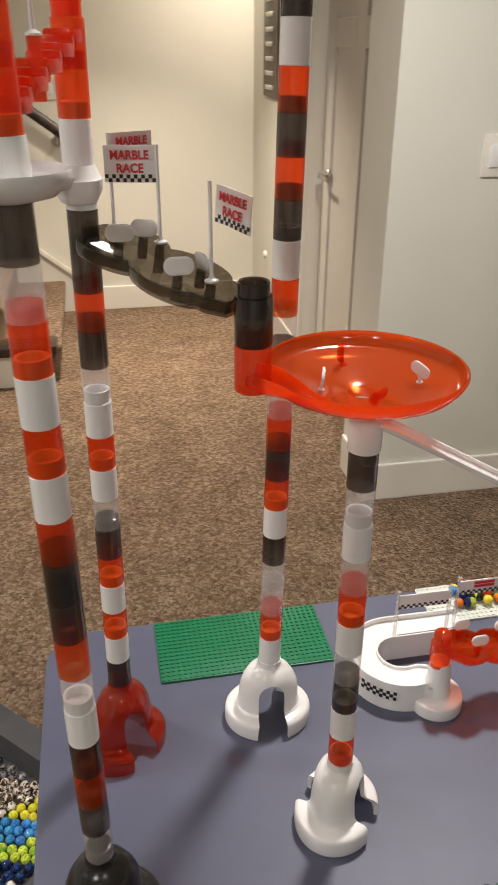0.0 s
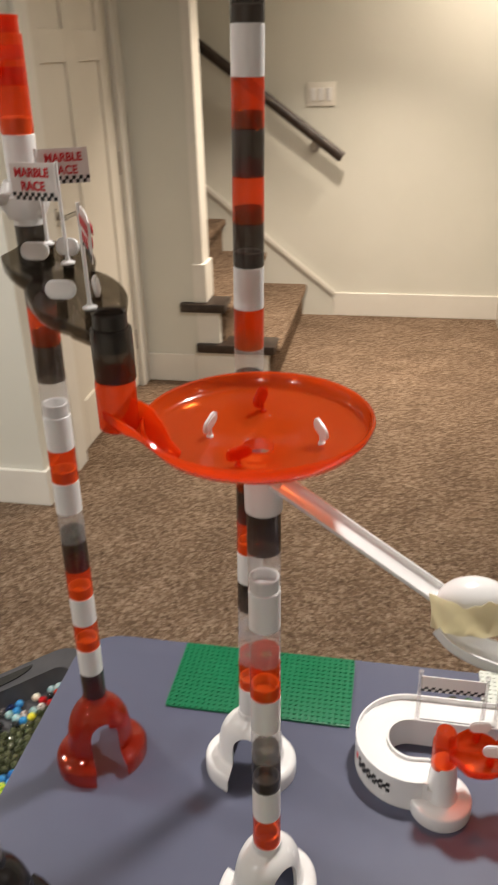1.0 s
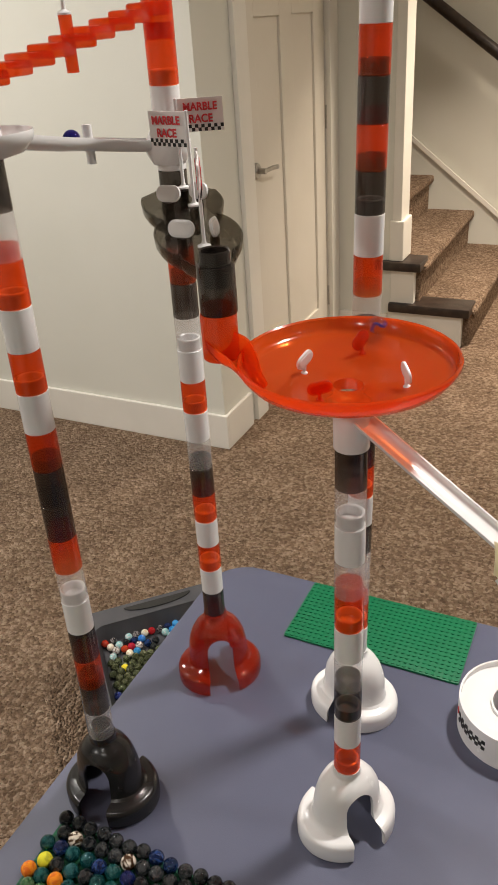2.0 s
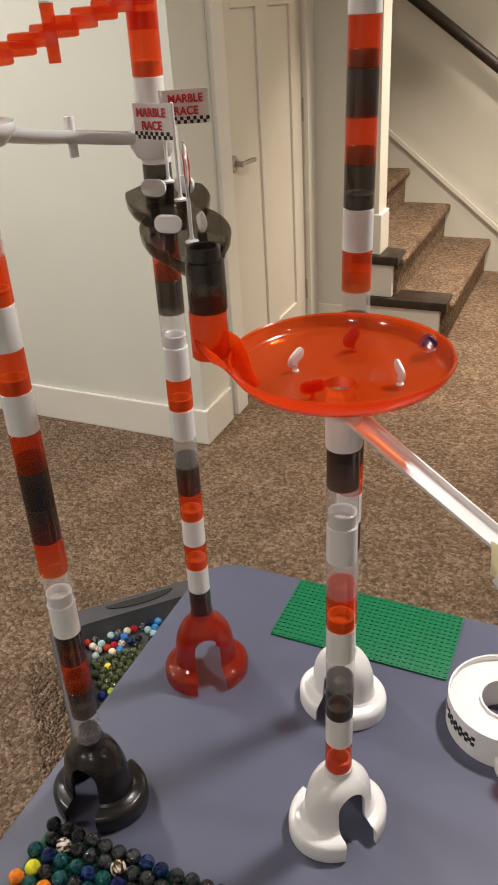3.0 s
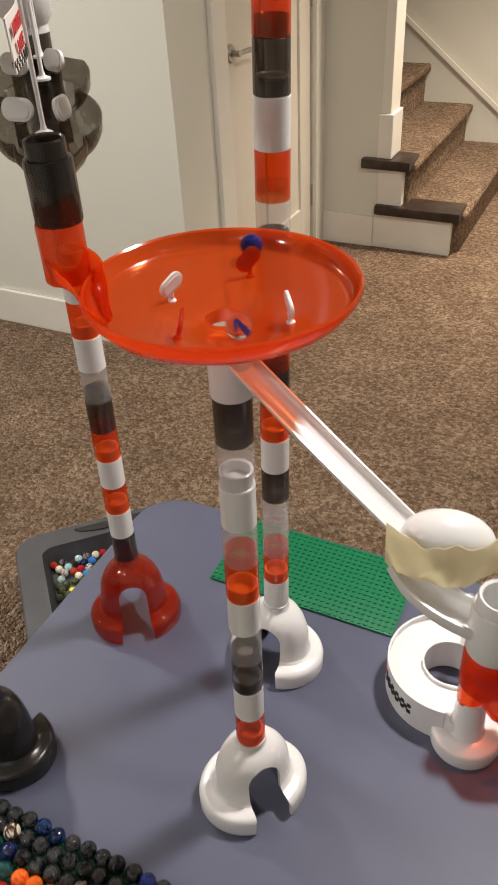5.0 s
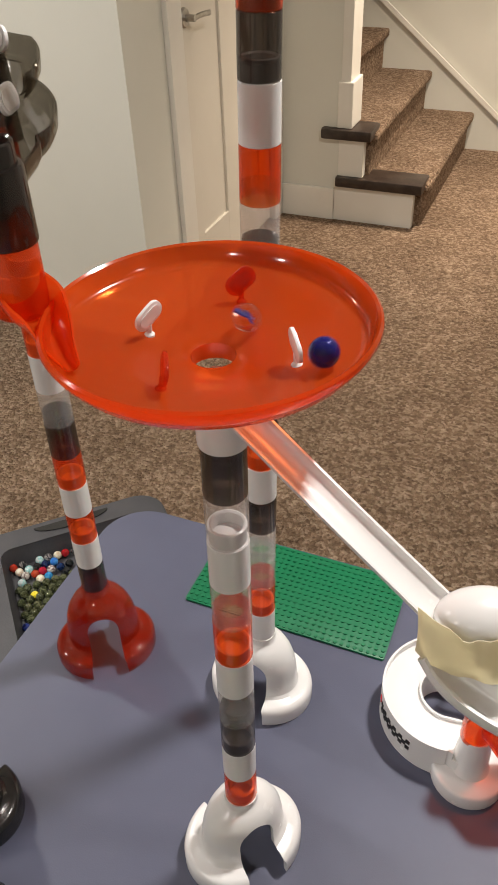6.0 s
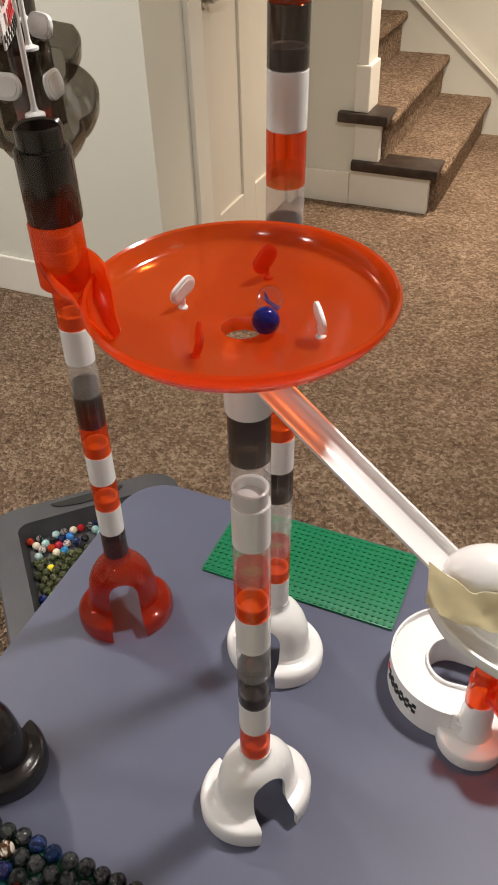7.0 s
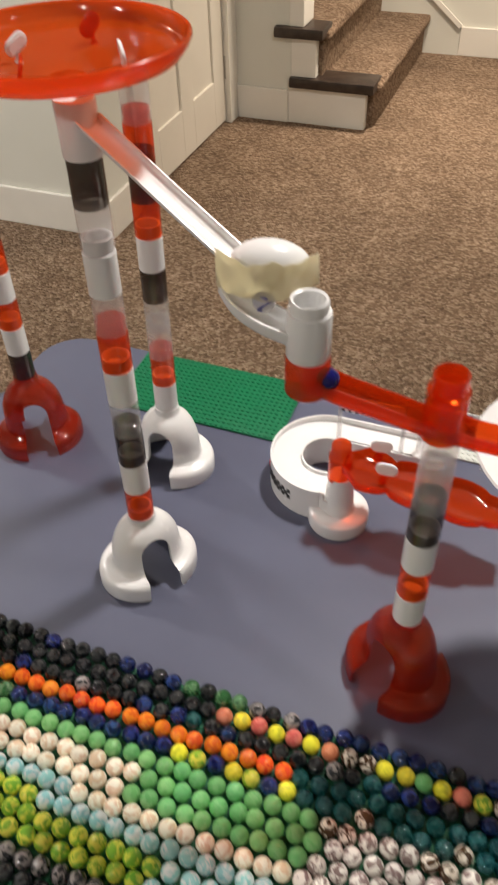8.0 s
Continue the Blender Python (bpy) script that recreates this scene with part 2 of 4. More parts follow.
def absorb(bm, own, m=None):
    me = bpy.data.meshes.new("tmp")
    if m is not None:
        own.transform(m)
    own.to_mesh(me)
    own.free()
    bm.from_mesh(me)
    bpy.data.meshes.remove(me)
    return bm


def slab(outline, z0, z1, bevel=0.0, seg=2):
    """A plate with the given outline."""
    bm = bmesh.new()
    f = bm.faces.new([bm.verts.new((x, y, z0)) for x, y in outline])
    top = bmesh.ops.extrude_face_region(bm, geom=[f])["geom"]
    bmesh.ops.translate(bm, vec=(0, 0, z1 - z0), verts=[g for g in top if isinstance(g, bmesh.types.BMVert)])
    if bevel:
        bm.normal_update()
        es = [e for e in bm.edges if len(e.link_faces) == 2 and e.calc_face_angle(0) > 1.0]
        bmesh.ops.bevel(bm, geom=es, offset=bevel, segments=seg, affect="EDGES", profile=0.6)
    return bm


def sweep(points, profile, bm=None, closed=True, up=Vector((0, 0, 1)), caps=True, size=None):
    """Draws a cross-section (side, height) along a line of points."""
    bm = bm or bmesh.new()
    pts = [Vector(p) for p in points]
    rings = []
    for i, p in enumerate(pts):
        d = (pts[min(i + 1, len(pts) - 1)] - pts[max(i - 1, 0)]).normalized()
        side = d.cross(up).normalized()
        over = side.cross(d).normalized()
        k = size[i] if size else 1.0
        rings.append([bm.verts.new(p + side * a * k + over * b * k) for a, b in profile])
    n = len(profile)
    for a, b in zip(rings, rings[1:]):
        for i in range(n if closed else n - 1):
            j = (i + 1) % n
            bm.faces.new((a[i], a[j], b[j], b[i]))
    if caps and closed:
        bm.faces.new(rings[0])
        bm.faces.new(rings[-1])
    return bm


def ring_profile(r, n=14):
    return [(r * math.cos(2 * math.pi * i / n), r * math.sin(2 * math.pi * i / n)) for i in range(n)]


def gutter_profile(r, wall, lift, n=9):
    """An open U with thick walls; lift: how far the walls stand above the half round."""
    outer = [(-r, lift)] + [(-r * math.cos(math.pi * i / n), -r * math.sin(math.pi * i / n)) for i in range(n + 1)] + [(r, lift)]
    q = r - wall
    inner = [(q, lift)] + [(q * math.cos(math.pi * i / n), -q * math.sin(math.pi * i / n)) for i in range(n + 1)] + [(-q, lift)]
    return outer + inner


def curve_points(pts, n=8):
    """A smooth line through the points."""
    p = [Vector(a) for a in pts]
    p = [p[0] * 2 - p[1]] + p + [p[-1] * 2 - p[-2]]
    out = []
    for i in range(1, len(p) - 2):
        for k in range(n):
            s = k / n
            a, b, c, d = p[i - 1:i + 3]
            out.append(0.5 * (2 * b + (c - a) * s + (2 * a - 5 * b + 4 * c - d) * s * s + (3 * b - a - 3 * c + d) * s ** 3))
    out.append(p[-2])
    return out


def cut(bm, cutters, name, mat):
    """Takes the cutters out of a solid and returns the mesh."""
    ob = new("solid", finish(bm, "solid", mat))
    tools = []
    for c in cutters:
        t = new("tool", finish(c, "tool", mat, False))
        tools.append(t)
        md = ob.modifiers.new("cut", "BOOLEAN")
        md.object, md.operation, md.solver = t, "DIFFERENCE", "EXACT"
    dg = bpy.context.evaluated_depsgraph_get()
    me = bpy.data.meshes.new_from_object(ob.evaluated_get(dg))
    for o in tools + [ob]:
        bpy.data.objects.remove(o)
    bm2 = bmesh.new()
    bm2.from_mesh(me)
    bpy.data.meshes.remove(me)
    return finish(bm2, name, mat, True, 32)


def setting(name, bm, mat, label, category="structure", m=ROOM, smooth=False):
    ob = part(name, bm, mat, None, "", m, smooth)
    return tagged(ob, label, category, kind="structure")


# ---- room ----
def rounded(x0, x1, y0, y1, r, n=8):
    out = []
    for cx, cy, a in ((x1 - r, y1 - r, 0), (x0 + r, y1 - r, 90), (x0 + r, y0 + r, 180), (x1 - r, y0 + r, 270)):
        out += [(cx + r * math.cos(radians(a + 90 * i / n)), cy + r * math.sin(radians(a + 90 * i / n))) for i in range(n + 1)]
    return out


setting("floor", box(-3.3, 3.3, -2.5, 5.1, -0.1, 0), CARPET, "brown speckled cut-pile carpet over the whole basement floor", "carpet")
setting("ceiling", box(-3.3, 3.3, -2.5, 5.1, CEILING, CEILING + 0.1), CEIL, "plain white painted ceiling with recessed downlights", "ceiling")
setting("wall_north", box(-3.3, 3.3, 4.96, 5.1, 0, CEILING), WALL, "grey-beige painted wall behind the stairs", "wall")
setting("wall_south", box(-3.3, 3.3, -2.6, -2.5, 0, CEILING), WALL, "plain grey-beige painted wall", "wall")
setting("wall_west", box(-3.4, -3.3, -2.5, 4.96, 0, CEILING), WALL, "plain grey-beige painted wall", "wall")
setting("wall_east", box(3.3, 3.4, -2.5, 4.96, 0, CEILING), WALL, "plain grey-beige painted wall", "wall")
# closet block with the cream door
wb = box(-3.3, -0.846, 2.48, 2.62, 0, CEILING)
box(-0.986, -0.846, 2.62, 2.78, 0, CEILING, bm=wb)
box(-0.986, -0.846, 2.78, 3.76, 2.05, CEILING, bm=wb)
setting("wall_closet", wb, WALL, "grey-beige painted wall corner beside the cream door", "wall")
ws = box(-3.3, -0.556, 3.76, 3.88, 0, CEILING)
setting("wall_stair_side", ws, WALL, "grey-beige painted wall along the open side of the stairs", "wall")
# right-hand partition with the second door
wp = box(0.985, 3.3, 2.42, 2.54, 0, CEILING)
box(0.985, 1.20, 2.54, 2.70, 0, CEILING, bm=wp)
box(1.06, 1.20, 3.80, 4.96, 0, CEILING, bm=wp)
box(1.06, 1.20, 2.70, 3.80, 2.05, CEILING, bm=wp)
setting("wall_partition", wp, WALL, "grey-beige painted partition wall with a doorway", "wall")

bb = 0.148


def baseboard(name, boxes):
    bm = bmesh.new()
    for b in boxes:
        box(*b[:4], 0, bb, 0.004, bm=bm)
    setting(name, bm, TRIM, "tall white painted baseboard along the wall", "baseboard")


baseboard("baseboard_closet", [(-3.3, -0.831, 2.465, 2.48), (-0.846, -0.831, 2.48, 2.70)])
baseboard("baseboard_north", [(0.035, 1.06, 4.945, 4.96)])
baseboard("baseboard_partition", [(0.97, 3.3, 2.405, 2.42), (0.97, 0.985, 2.42, 2.68), (1.045, 1.06, 3.84, 4.945)])
baseboard("baseboard_stair", [(-0.826, -0.571, 3.745, 3.76)])


def casing(name, u0, u1, v0, v1, top=2.05, w=0.10):
    bm = box(u0, u1, v0 - w, v0, 0, top + w, 0.004)
    box(u0, u1, v1, v1 + w, 0, top + w, 0.004, bm=bm)
    box(u0, u1, v0, v1, top, top + w, 0.004, bm=bm)
    setting(name, bm, TRIM, "flat white painted door casing", "trim")


jb = box(-0.986, -0.8465, 3.668, 3.76, 0, 2.05)
box(-0.986, -0.8465, 2.78, 2.832, 0, 2.05, bm=jb)
box(1.0625, 1.20, 3.71, 3.80, 0, 2.05, bm=jb)
box(1.0625, 1.20, 2.70, 2.79, 0, 2.05, bm=jb)
setting("trim_jambs", jb, TRIM, "white painted door jambs", "trim")
casing("trim_closet_door", -0.846, -0.826, 2.84, 3.66)
casing("trim_partition_door", 1.04, 1.062, 2.80, 3.70)


def panel_door(name, label, v0, v1, face, mat, facing, handle_v, lever, hinges=True):
    """A slab with four recessed panels, its face looking along u."""
    door = thing(name, label, "door", ROOM, kind="structure")
    th = 0.036
    mid, half, side = (v0 + v1) / 2, 0.06, 0.125
    a, b = (face - facing * th, face) if facing > 0 else (face, face + th)
    bm = bmesh.new()
    for y0, y1 in ((v0, v0 + side), (mid - half, mid + half), (v1 - side, v1)):
        box(a, b, y0, y1, 0.012, 2.04, 0.003, bm=bm)
    for z0, z1 in ((0.012, 0.22), (1.51, 1.62), (1.93, 2.04)):
        for y0, y1 in ((v0 + side, mid - half), (mid + half, v1 - side)):
            box(a, b, y0, y1, z0, z1, 0.003, bm=bm)
    part("frame", bm, mat, door, smooth=False)
    for y0, y1 in ((v0 + side - 0.002, mid - half + 0.002), (mid + half - 0.002, v1 - side + 0.002)):
        for z0, z1 in ((0.218, 1.512), (1.618, 1.932)):
            part("panel", box(a + 0.011, b - 0.011, y0, y1, z0, z1), mat, door, smooth=False)
    hm = bmesh.new()
    turn = pose(face, handle_v, 0.992, 0, 90 * facing, 0)
    lathe([(0, 0), (0.031, 0), (0.031, 0.006), (0.027, 0.011), (0.011, 0.013), (0.011, 0.045), (0.0, 0.046)], 24, hm, turn)
    sweep(curve_points([(face + facing * 0.040, handle_v, 0.992), (face + facing * 0.046, handle_v + lever * 0.05, 0.995), (face + facing * 0.044, handle_v + lever * 0.115, 0.990)]),
          [(0.006 * math.cos(k * math.pi / 4), 0.009 * math.sin(k * math.pi / 4)) for k in range(8)], hm)
    part("handle", hm, METAL, door, "brushed nickel lever handle on a round rose")
    if hinges:
        hv = v1 + 0.008 if lever > 0 else v0 - 0.008
        for z in (0.25, 1.09, 1.86):
            part("hinge", box(face - 0.004, face + facing * 0.010, hv - 0.012, hv + 0.012, z - 0.05, z + 0.05, 0.002), METAL, door, "satin nickel hinge")
    return door


panel_door("door_1", "closed cream painted panel door with a nickel lever handle", 2.832, 3.668, -0.856, DOORPAINT, 1, 2.905, 1)
# the recessed door's shade is put into its paint tone
panel_door("door_2", "closed panel door in the partition wall, colour darkened for shade", 2.79, 3.71, 1.138, SHADEDOOR, -1, 3.60, -1)


# ---- stairs ----
def stairs():
    st = thing("stairs", "carpeted stairs with dark wooden caps on the open side", "stairs", ROOM, kind="structure")
    rise, run = 0.20, 0.255
    for i in range(8):
        u1 = -0.165 - run * i
        z1 = rise * (i + 1)
        inner = 3.795 if i < 2 else 3.885
        bm = box(u1 - run - 0.02, u1, inner, 4.955, z1 - rise, z1 - 0.035)
        box(u1 - run - 0.02, u1 + 0.028, inner, 4.955, z1 - 0.045, z1, 0.018, bm=bm, seg=3)
        part("step", bm, CARPET, st)
    side = box(-0.570, -0.198, 3.752, 3.795, 0, 0.162, 0.002)
    part("stringer_panel", side, TRIM, st, "white painted side of the bottom step", smooth=False)
    part("stringer_panel", box(-0.556, -0.440, 3.752, 3.795, 0.200, 0.372, 0.002), TRIM, st, "white painted side of the second step", smooth=False)
    part("tread_cap", box(-0.562, -0.158, 3.725, 3.885, 0.166, 0.212, 0.010), DARKWOOD, st, "dark stained wooden tread cap")
    part("tread_cap", box(-0.635, -0.404, 3.725, 3.885, 0.376, 0.422, 0.010), DARKWOOD, st, "dark stained wooden tread cap")
    post = box(-0.566, -0.497, 3.745, 3.895, 0.4225, 0.615, 0.006)
    box(-0.555, -0.511, 3.752, 3.888, 0.615, 2.44, 0.003, bm=post)
    part("end_post", post, TRIM, st, "white painted trim on the wall end", smooth=False)
    # sloped skirt board on the far wall
    bm = bmesh.new()
    out = [(0.034, 0.0), (0.034, bb), (0.017, 0.165), (-2.178, 1.92), (-2.178, 1.50), (-0.165, 0.0)]
    lo = [bm.verts.new((u, 4.948, z)) for u, z in out]
    hi = [bm.verts.new((u, 4.959, z)) for u, z in out]
    bm.faces.new(lo)
    bm.faces.new(hi)
    for i in range(len(out)):
        j = (i + 1) % len(out)
        bm.faces.new((lo[i], lo[j], hi[j], hi[i]))
    part("skirt_board", bm, WALL, st, "painted skirt board rising with the stairs", smooth=False)
    trim = sweep([(0.034, 4.945, 0.152), (0.017, 4.945, 0.167), (-2.178, 4.945, 1.922)], [(-0.012, -0.014), (0.004, -0.014), (0.004, 0.010), (-0.012, 0.010)])
    part("skirt_cap", trim, TRIM, st, "thin white cap on the skirt board", smooth=False)


stairs()


def handrail():
    rail = thing("handrail", "dark wooden handrail on brackets along the stair wall", "handrail", ROOM)
    prof = [(0.022 * math.cos(a) * (1.0 if abs(math.sin(a)) < 0.8 else 0.9), 0.030 * math.sin(a)) for a in [2 * math.pi * k / 12 for k in range(12)]]
    part("rail", sweep([(0.07, 4.875, 0.965), (-1.93, 4.875, 2.43)], prof), DARKWOOD, rail)
    for u in (-0.10, -0.85, -1.7):
        z = 0.965 + (0.07 - u) * 0.7325
        bm = sweep(curve_points([(u, 4.958, z - 0.075), (u, 4.90, z - 0.075), (u, 4.877, z - 0.03)]), ring_profile(0.007, 8))
        lathe([(0, 0), (0.03, 0), (0.03, 0.006), (0, 0.007)], 16, bm, pose(u, 4.959, z - 0.075, 90, 0, 0))
        part("bracket", bm, METAL, rail, "small nickel rail bracket")


handrail()


def switch_plate(m, gangs, label):
    sw = thing("light_switch", label, "light switch", m)
    w = 0.045 * gangs + 0.03
    part("plate", box(-w / 2, w / 2, -0.007, 0, -0.063, 0.063, 0.003), TRIM, sw)
    for i in range(gangs):
        x = (i - (gangs - 1) / 2) * 0.046
        b = box(x - 0.016, x + 0.016, -0.012, -0.006, -0.034, 0.034, 0.002)
        part("rocker", b, WHITE, sw, m=pose(0, 0, 0, 2, 0, 0))


switch_plate(ROOM @ pose(-0.066, 4.96, 1.299), 3, "white three-gang rocker light switch on the wall")
switch_plate(ROOM @ pose(1.320, 2.42, 1.218), 1, "white single rocker light switch on the partition")


def slotted_strip():
    st = thing("wall_strip", "dark grey slotted strip hanging on the hallway wall", "wall strip", ROOM)
    part("board", box(1.046, 1.059, 4.30, 4.62, 1.268, 2.30, 0.003), textured("taupe_strip", (0.13, 0.105, 0.082), (0.17, 0.14, 0.11), 20, 0.6, 0.1), st)
    for k in range(14):
        z = 1.305 + k * 0.068
        part("slat", box(1.038, 1.047, 4.38, 4.54, z, z + 0.022, 0.002), SHADEDOOR, st)


slotted_strip()


def wall_bumper():
    wb_ = thing("door_bumper", "small round white door bumper on the hallway wall", "door bumper", ROOM @ pose(1.06, 4.562, 0.405, 0, -90, 0))
    part("dome", lathe([(0, 0), (0.024, 0), (0.024, 0.004), (0.020, 0.010), (0.012, 0.015), (0, 0.016)], 20), TRIM, wb_)


wall_bumper()

for (lx, ly), _, _, _ in LAMPS:
    dl = thing("downlight", "round white recessed ceiling downlight", "ceiling light", pose(lx, ly, CEILING), "ceiling downlights")
    part("trim_ring", lathe([(0.087, -0.002), (0.108, -0.004), (0.112, 0.0), (0.087, 0.0), (0.087, -0.002)], 28), TRIM, dl)


# ---- table ----
def table():
    tb = thing("table", "low blue-grey laminate play table with rounded corners", "table", ROOM)
    part("tabletop", slab(rounded(-0.045, 1.30, -0.12, 1.016, 0.065), TOP - 0.028, TOP, 0.005), TABLE, tb)
    for u, v in ((0.06, 0.0), (1.2, 0.0), (0.06, 0.91), (1.2, 0.91)):
        part("leg", lathe([(0, 0), (0.02, 0), (0.022, 0.01), (0.024, TOP - 0.028), (0, TOP - 0.028)], 16), BINGREY, tb, m=pose(u, v, 0))


table()


# ---- marble run: tubes, bases, towers ----
R_TUBE, R_NECK = 0.0140, 0.0124
MESHES = {}


def tube_mesh(mat, h):
    key = ("tube", mat.name, round(h, 4))
    if key not in MESHES:
        deep = h + 0.004 if mat is WHITE else h + 0.001
        wall = [(R_TUBE - 0.0006, 0), (R_TUBE, 0.0006), (R_TUBE, h - 0.0007), (R_TUBE - 0.0007, h), (R_NECK, h + 0.0002), (R_NECK, h + 0.0105),
                (R_NECK + 0.0006, h + 0.0112), (R_NECK + 0.0005, h + 0.0130), (R_NECK - 0.0008, h + 0.0136), (R_NECK - 0.0020, h + 0.0125), (R_NECK - 0.0022, deep)]
        MESHES[key] = finish(lathe([(0, 0)] + wall + [(0, deep)] if mat is WHITE else wall, 28), "tube", mat)
    return MESHES[key]


def base_mesh(mat, h):
    key = ("base", mat.name, round(h, 4))
    if key not in MESHES:
        k = h / 0.0985
        prof = [(0, 0), (0.0570, 0), (0.0575, 0.002), (0.0575, 0.0170), (0.0566, 0.0205), (0.0545, 0.0232), (0.0510, 0.0246), (0.0450, 0.0258), (0.0418, 0.0285), (0.0402, 0.0350), (0.0392, 0.050),
                (0.0375, 0.0610), (0.0335, 0.0715), (0.0275, 0.0805), (0.0205, 0.0865), (0.0162, 0.0890), (0.0150, 0.0910), (0.0147, 0.0985)]
        solid = lathe([(r, z * k if z > 0.03 else z) for r, z in prof] + [(R_NECK, h + 0.0002), (R_NECK, h + 0.012), (R_NECK - 0.002, h + 0.0125), (R_NECK - 0.002, h - 0.004), (0, h - 0.004)], 56)
        for v in solid.verts:
            q = v.co.z / h
            if v.co.z > 0.0252:
                v.co.x *= 0.74 + 0.26 * max(0.0, (q - 0.62) / 0.38) ** 1.2 if q < 1 else 1.0
            else:
                v.co.x *= 0.83
        arch = [(-0.0205, -0.01), (-0.0198, 0.018), (-0.0172, 0.027)] + [(-0.0172 * math.cos(math.pi * i / 14), h * 0.52 + 0.0172 * math.sin(math.pi * i / 14) * 1.3) for i in range(15)] + [(0.0172, 0.027), (0.0198, 0.018), (0.0205, -0.01)]
        tunnel = sweep([(-0.09, 0, 0), (0.09, 0, 0)], arch)
        thick = 0.0032 if mat is BASE_RED else 0.0050
        hollow = lathe([(0, -0.01)] + [(max(r - thick, 0.008), (z * k if z > 0.03 else z) - (thick if z > 0.01 else 0.01)) for r, z in prof[1:-2]] + [(0, 0.083 * k)], 56)
        for v in hollow.verts:
            q = v.co.z / h
            v.co.x *= 0.73 + 0.25 * max(0.0, (q - 0.62) / 0.38) ** 1.2 if v.co.z > 0.0225 else 0.82
        MESHES[key] = cut(solid, [tunnel, hollow], "base", mat)
    return MESHES[key]


COLOURS = {"w": WHITE, "r": RED, "k": SMOKE, "c": CLEAR}


def tower(label, x, y, lean, z0, pitch, code, base_mat, base_turn, base_label):
    """A stack of coloured tubes on an arched foot. code: one letter a tube, from below."""
    dx, dy = lean
    m = Matrix(((1, 0, dx, x), (0, 1, dy, y), (-dx, -dy, 1, TOP), (0, 0, 0, 1)))
    tw = thing("marble_run_tower", label, "toy tower", Matrix.Translation((x, y, TOP)) @ m.to_3x3().normalized().to_4x4(), "marble run towers")
    h = z0 - TOP
    part("base", base_mesh(base_mat, h), base_mat, tw, base_label, pose(0, 0, 0, 0, 0, base_turn))
    for i, c in enumerate(code):
        part("tube", tube_mesh(COLOURS[c], pitch), COLOURS[c], tw, m=pose(0, 0, h + i * pitch, 0, 0, 23 * i))
    return tw


tower("striped tube tower carrying the red dish on a white base", 0.1640, 0.6845, (0.0, 0.022), 0.8140, 0.0390, "rwkcwrcwck", WHITE, -25, "glossy white arched base")
tower("tallest striped tube tower on a white arched base", 0.0830, 0.8370, (0.017, 0.012), 0.8200, 0.0385, "wrcckwrkrckcrwkrkrwkk", WHITE, -80, "glossy white arched base")
tower("striped tube tower on a clear red arched base", -0.1020, 0.7830, (0.013, 0.003), 0.8310, 0.0378, "kwrwrkcwrwckrkkwwrr", BASE_RED, -42, "clear red arched base")
tower("striped tube tower on a glossy black arched base", -0.0830, 0.5585, (-0.010, 0.023), 0.8220, 0.0387, "ckrkwcrkkrwrwrckwrr", BLACK, -75, "glossy black arched base")
tower("short striped tube tower on a clear red arched base", 0.4640, 0.7085, (0.0, 0.006), 0.8240, 0.0377, "wrwkcc", BASE_RED, -112, "clear red arched base")


# ---- big red dish ----
DX, DY = 0.1590, 0.6985
RIM = 1.2840


def dish_floor(r):
    return 1.2590 + 0.20 * max(0.0, r - 0.012) + 0.9 * max(0.0, r - 0.082)


def red_dish():
    ds = thing("funnel_dish", "wide clear red funnel dish with a hole in the middle", "toy dish", pose(DX, DY, 0))
    prof = [(0.0125, 1.249), (0.0125, 1.2585)] + [(r, dish_floor(r)) for r in (0.015, 0.022, 0.035, 0.05, 0.065, 0.076, 0.081, 0.0842)] + [(0.0862, RIM), (0.0877, RIM + 0.0012), (0.0892, RIM), (0.0895, RIM - 0.002), (0.0872, 1.2775),
            (0.0815, 1.2705), (0.065, 1.2650), (0.045, 1.2605), (0.025, 1.2555), (0.0145, 1.2520), (0.0145, 1.249), (0.0125, 1.249)]
    part("bowl", lathe(prof, 72), DISH_RED, ds)

    def paddle(x, y, mat, turn, rise, tip, label):
        bm = slab(rounded(-0.0098, 0.0098, -0.0058, 0.0058, 0.0056, 6), -0.0011, 0.0011, 0.0006)
        rim = slab(rounded(-0.0076, 0.0076, -0.0037, 0.0037, 0.0036, 6), 0.0012, 0.0016)
        absorb(bm, rim)
        bm.transform(pose(0, 0, 0.0125, 90, -rise, 0))
        lathe([(0, 0), (0.0030, 0), (0.0030, 0.0012), (0.0016, 0.0025), (0.0016, 0.0075), (0, 0.0075)], 10, bm)
        r = math.hypot(x - DX, y - DY)
        return part("paddle", bm, mat, ds, label, pose(x - DX, y - DY, dish_floor(r) - 0.0005, tip, 0, turn))

    paddle(0.122, 0.690, WHITE, 84, 26, 4, "white oval paddle")
    paddle(0.209, 0.703, WHITE, 138, 24, -4, "white oval paddle")
    far = paddle(0.146, 0.744, RED, 66, 40, -16, "clear red oval paddle")
    close = paddle(0.163, 0.650, RED, 40, 12, 14, "clear red oval paddle")
    return far, close


far_paddle, near_paddle = red_dish()


# ---- wavy tracks with signs and flags ----
def wave_outline(length, half, lobes, n=132):
    """Round cups overlapping on both sides of a straight lane."""
    side = []
    for i in range(n + 1):
        q = i / n
        ends = min(1.0, 9.0 * min(q, 1 - q))
        side.append((length * q, 0.0135 + (half - 0.0135) * ends * (0.42 + 0.58 * abs(math.sin(math.pi * min(1.0, q / 0.84) * lobes)) ** 0.55)))
    return side + [(x, -w) for x, w in reversed(side)]


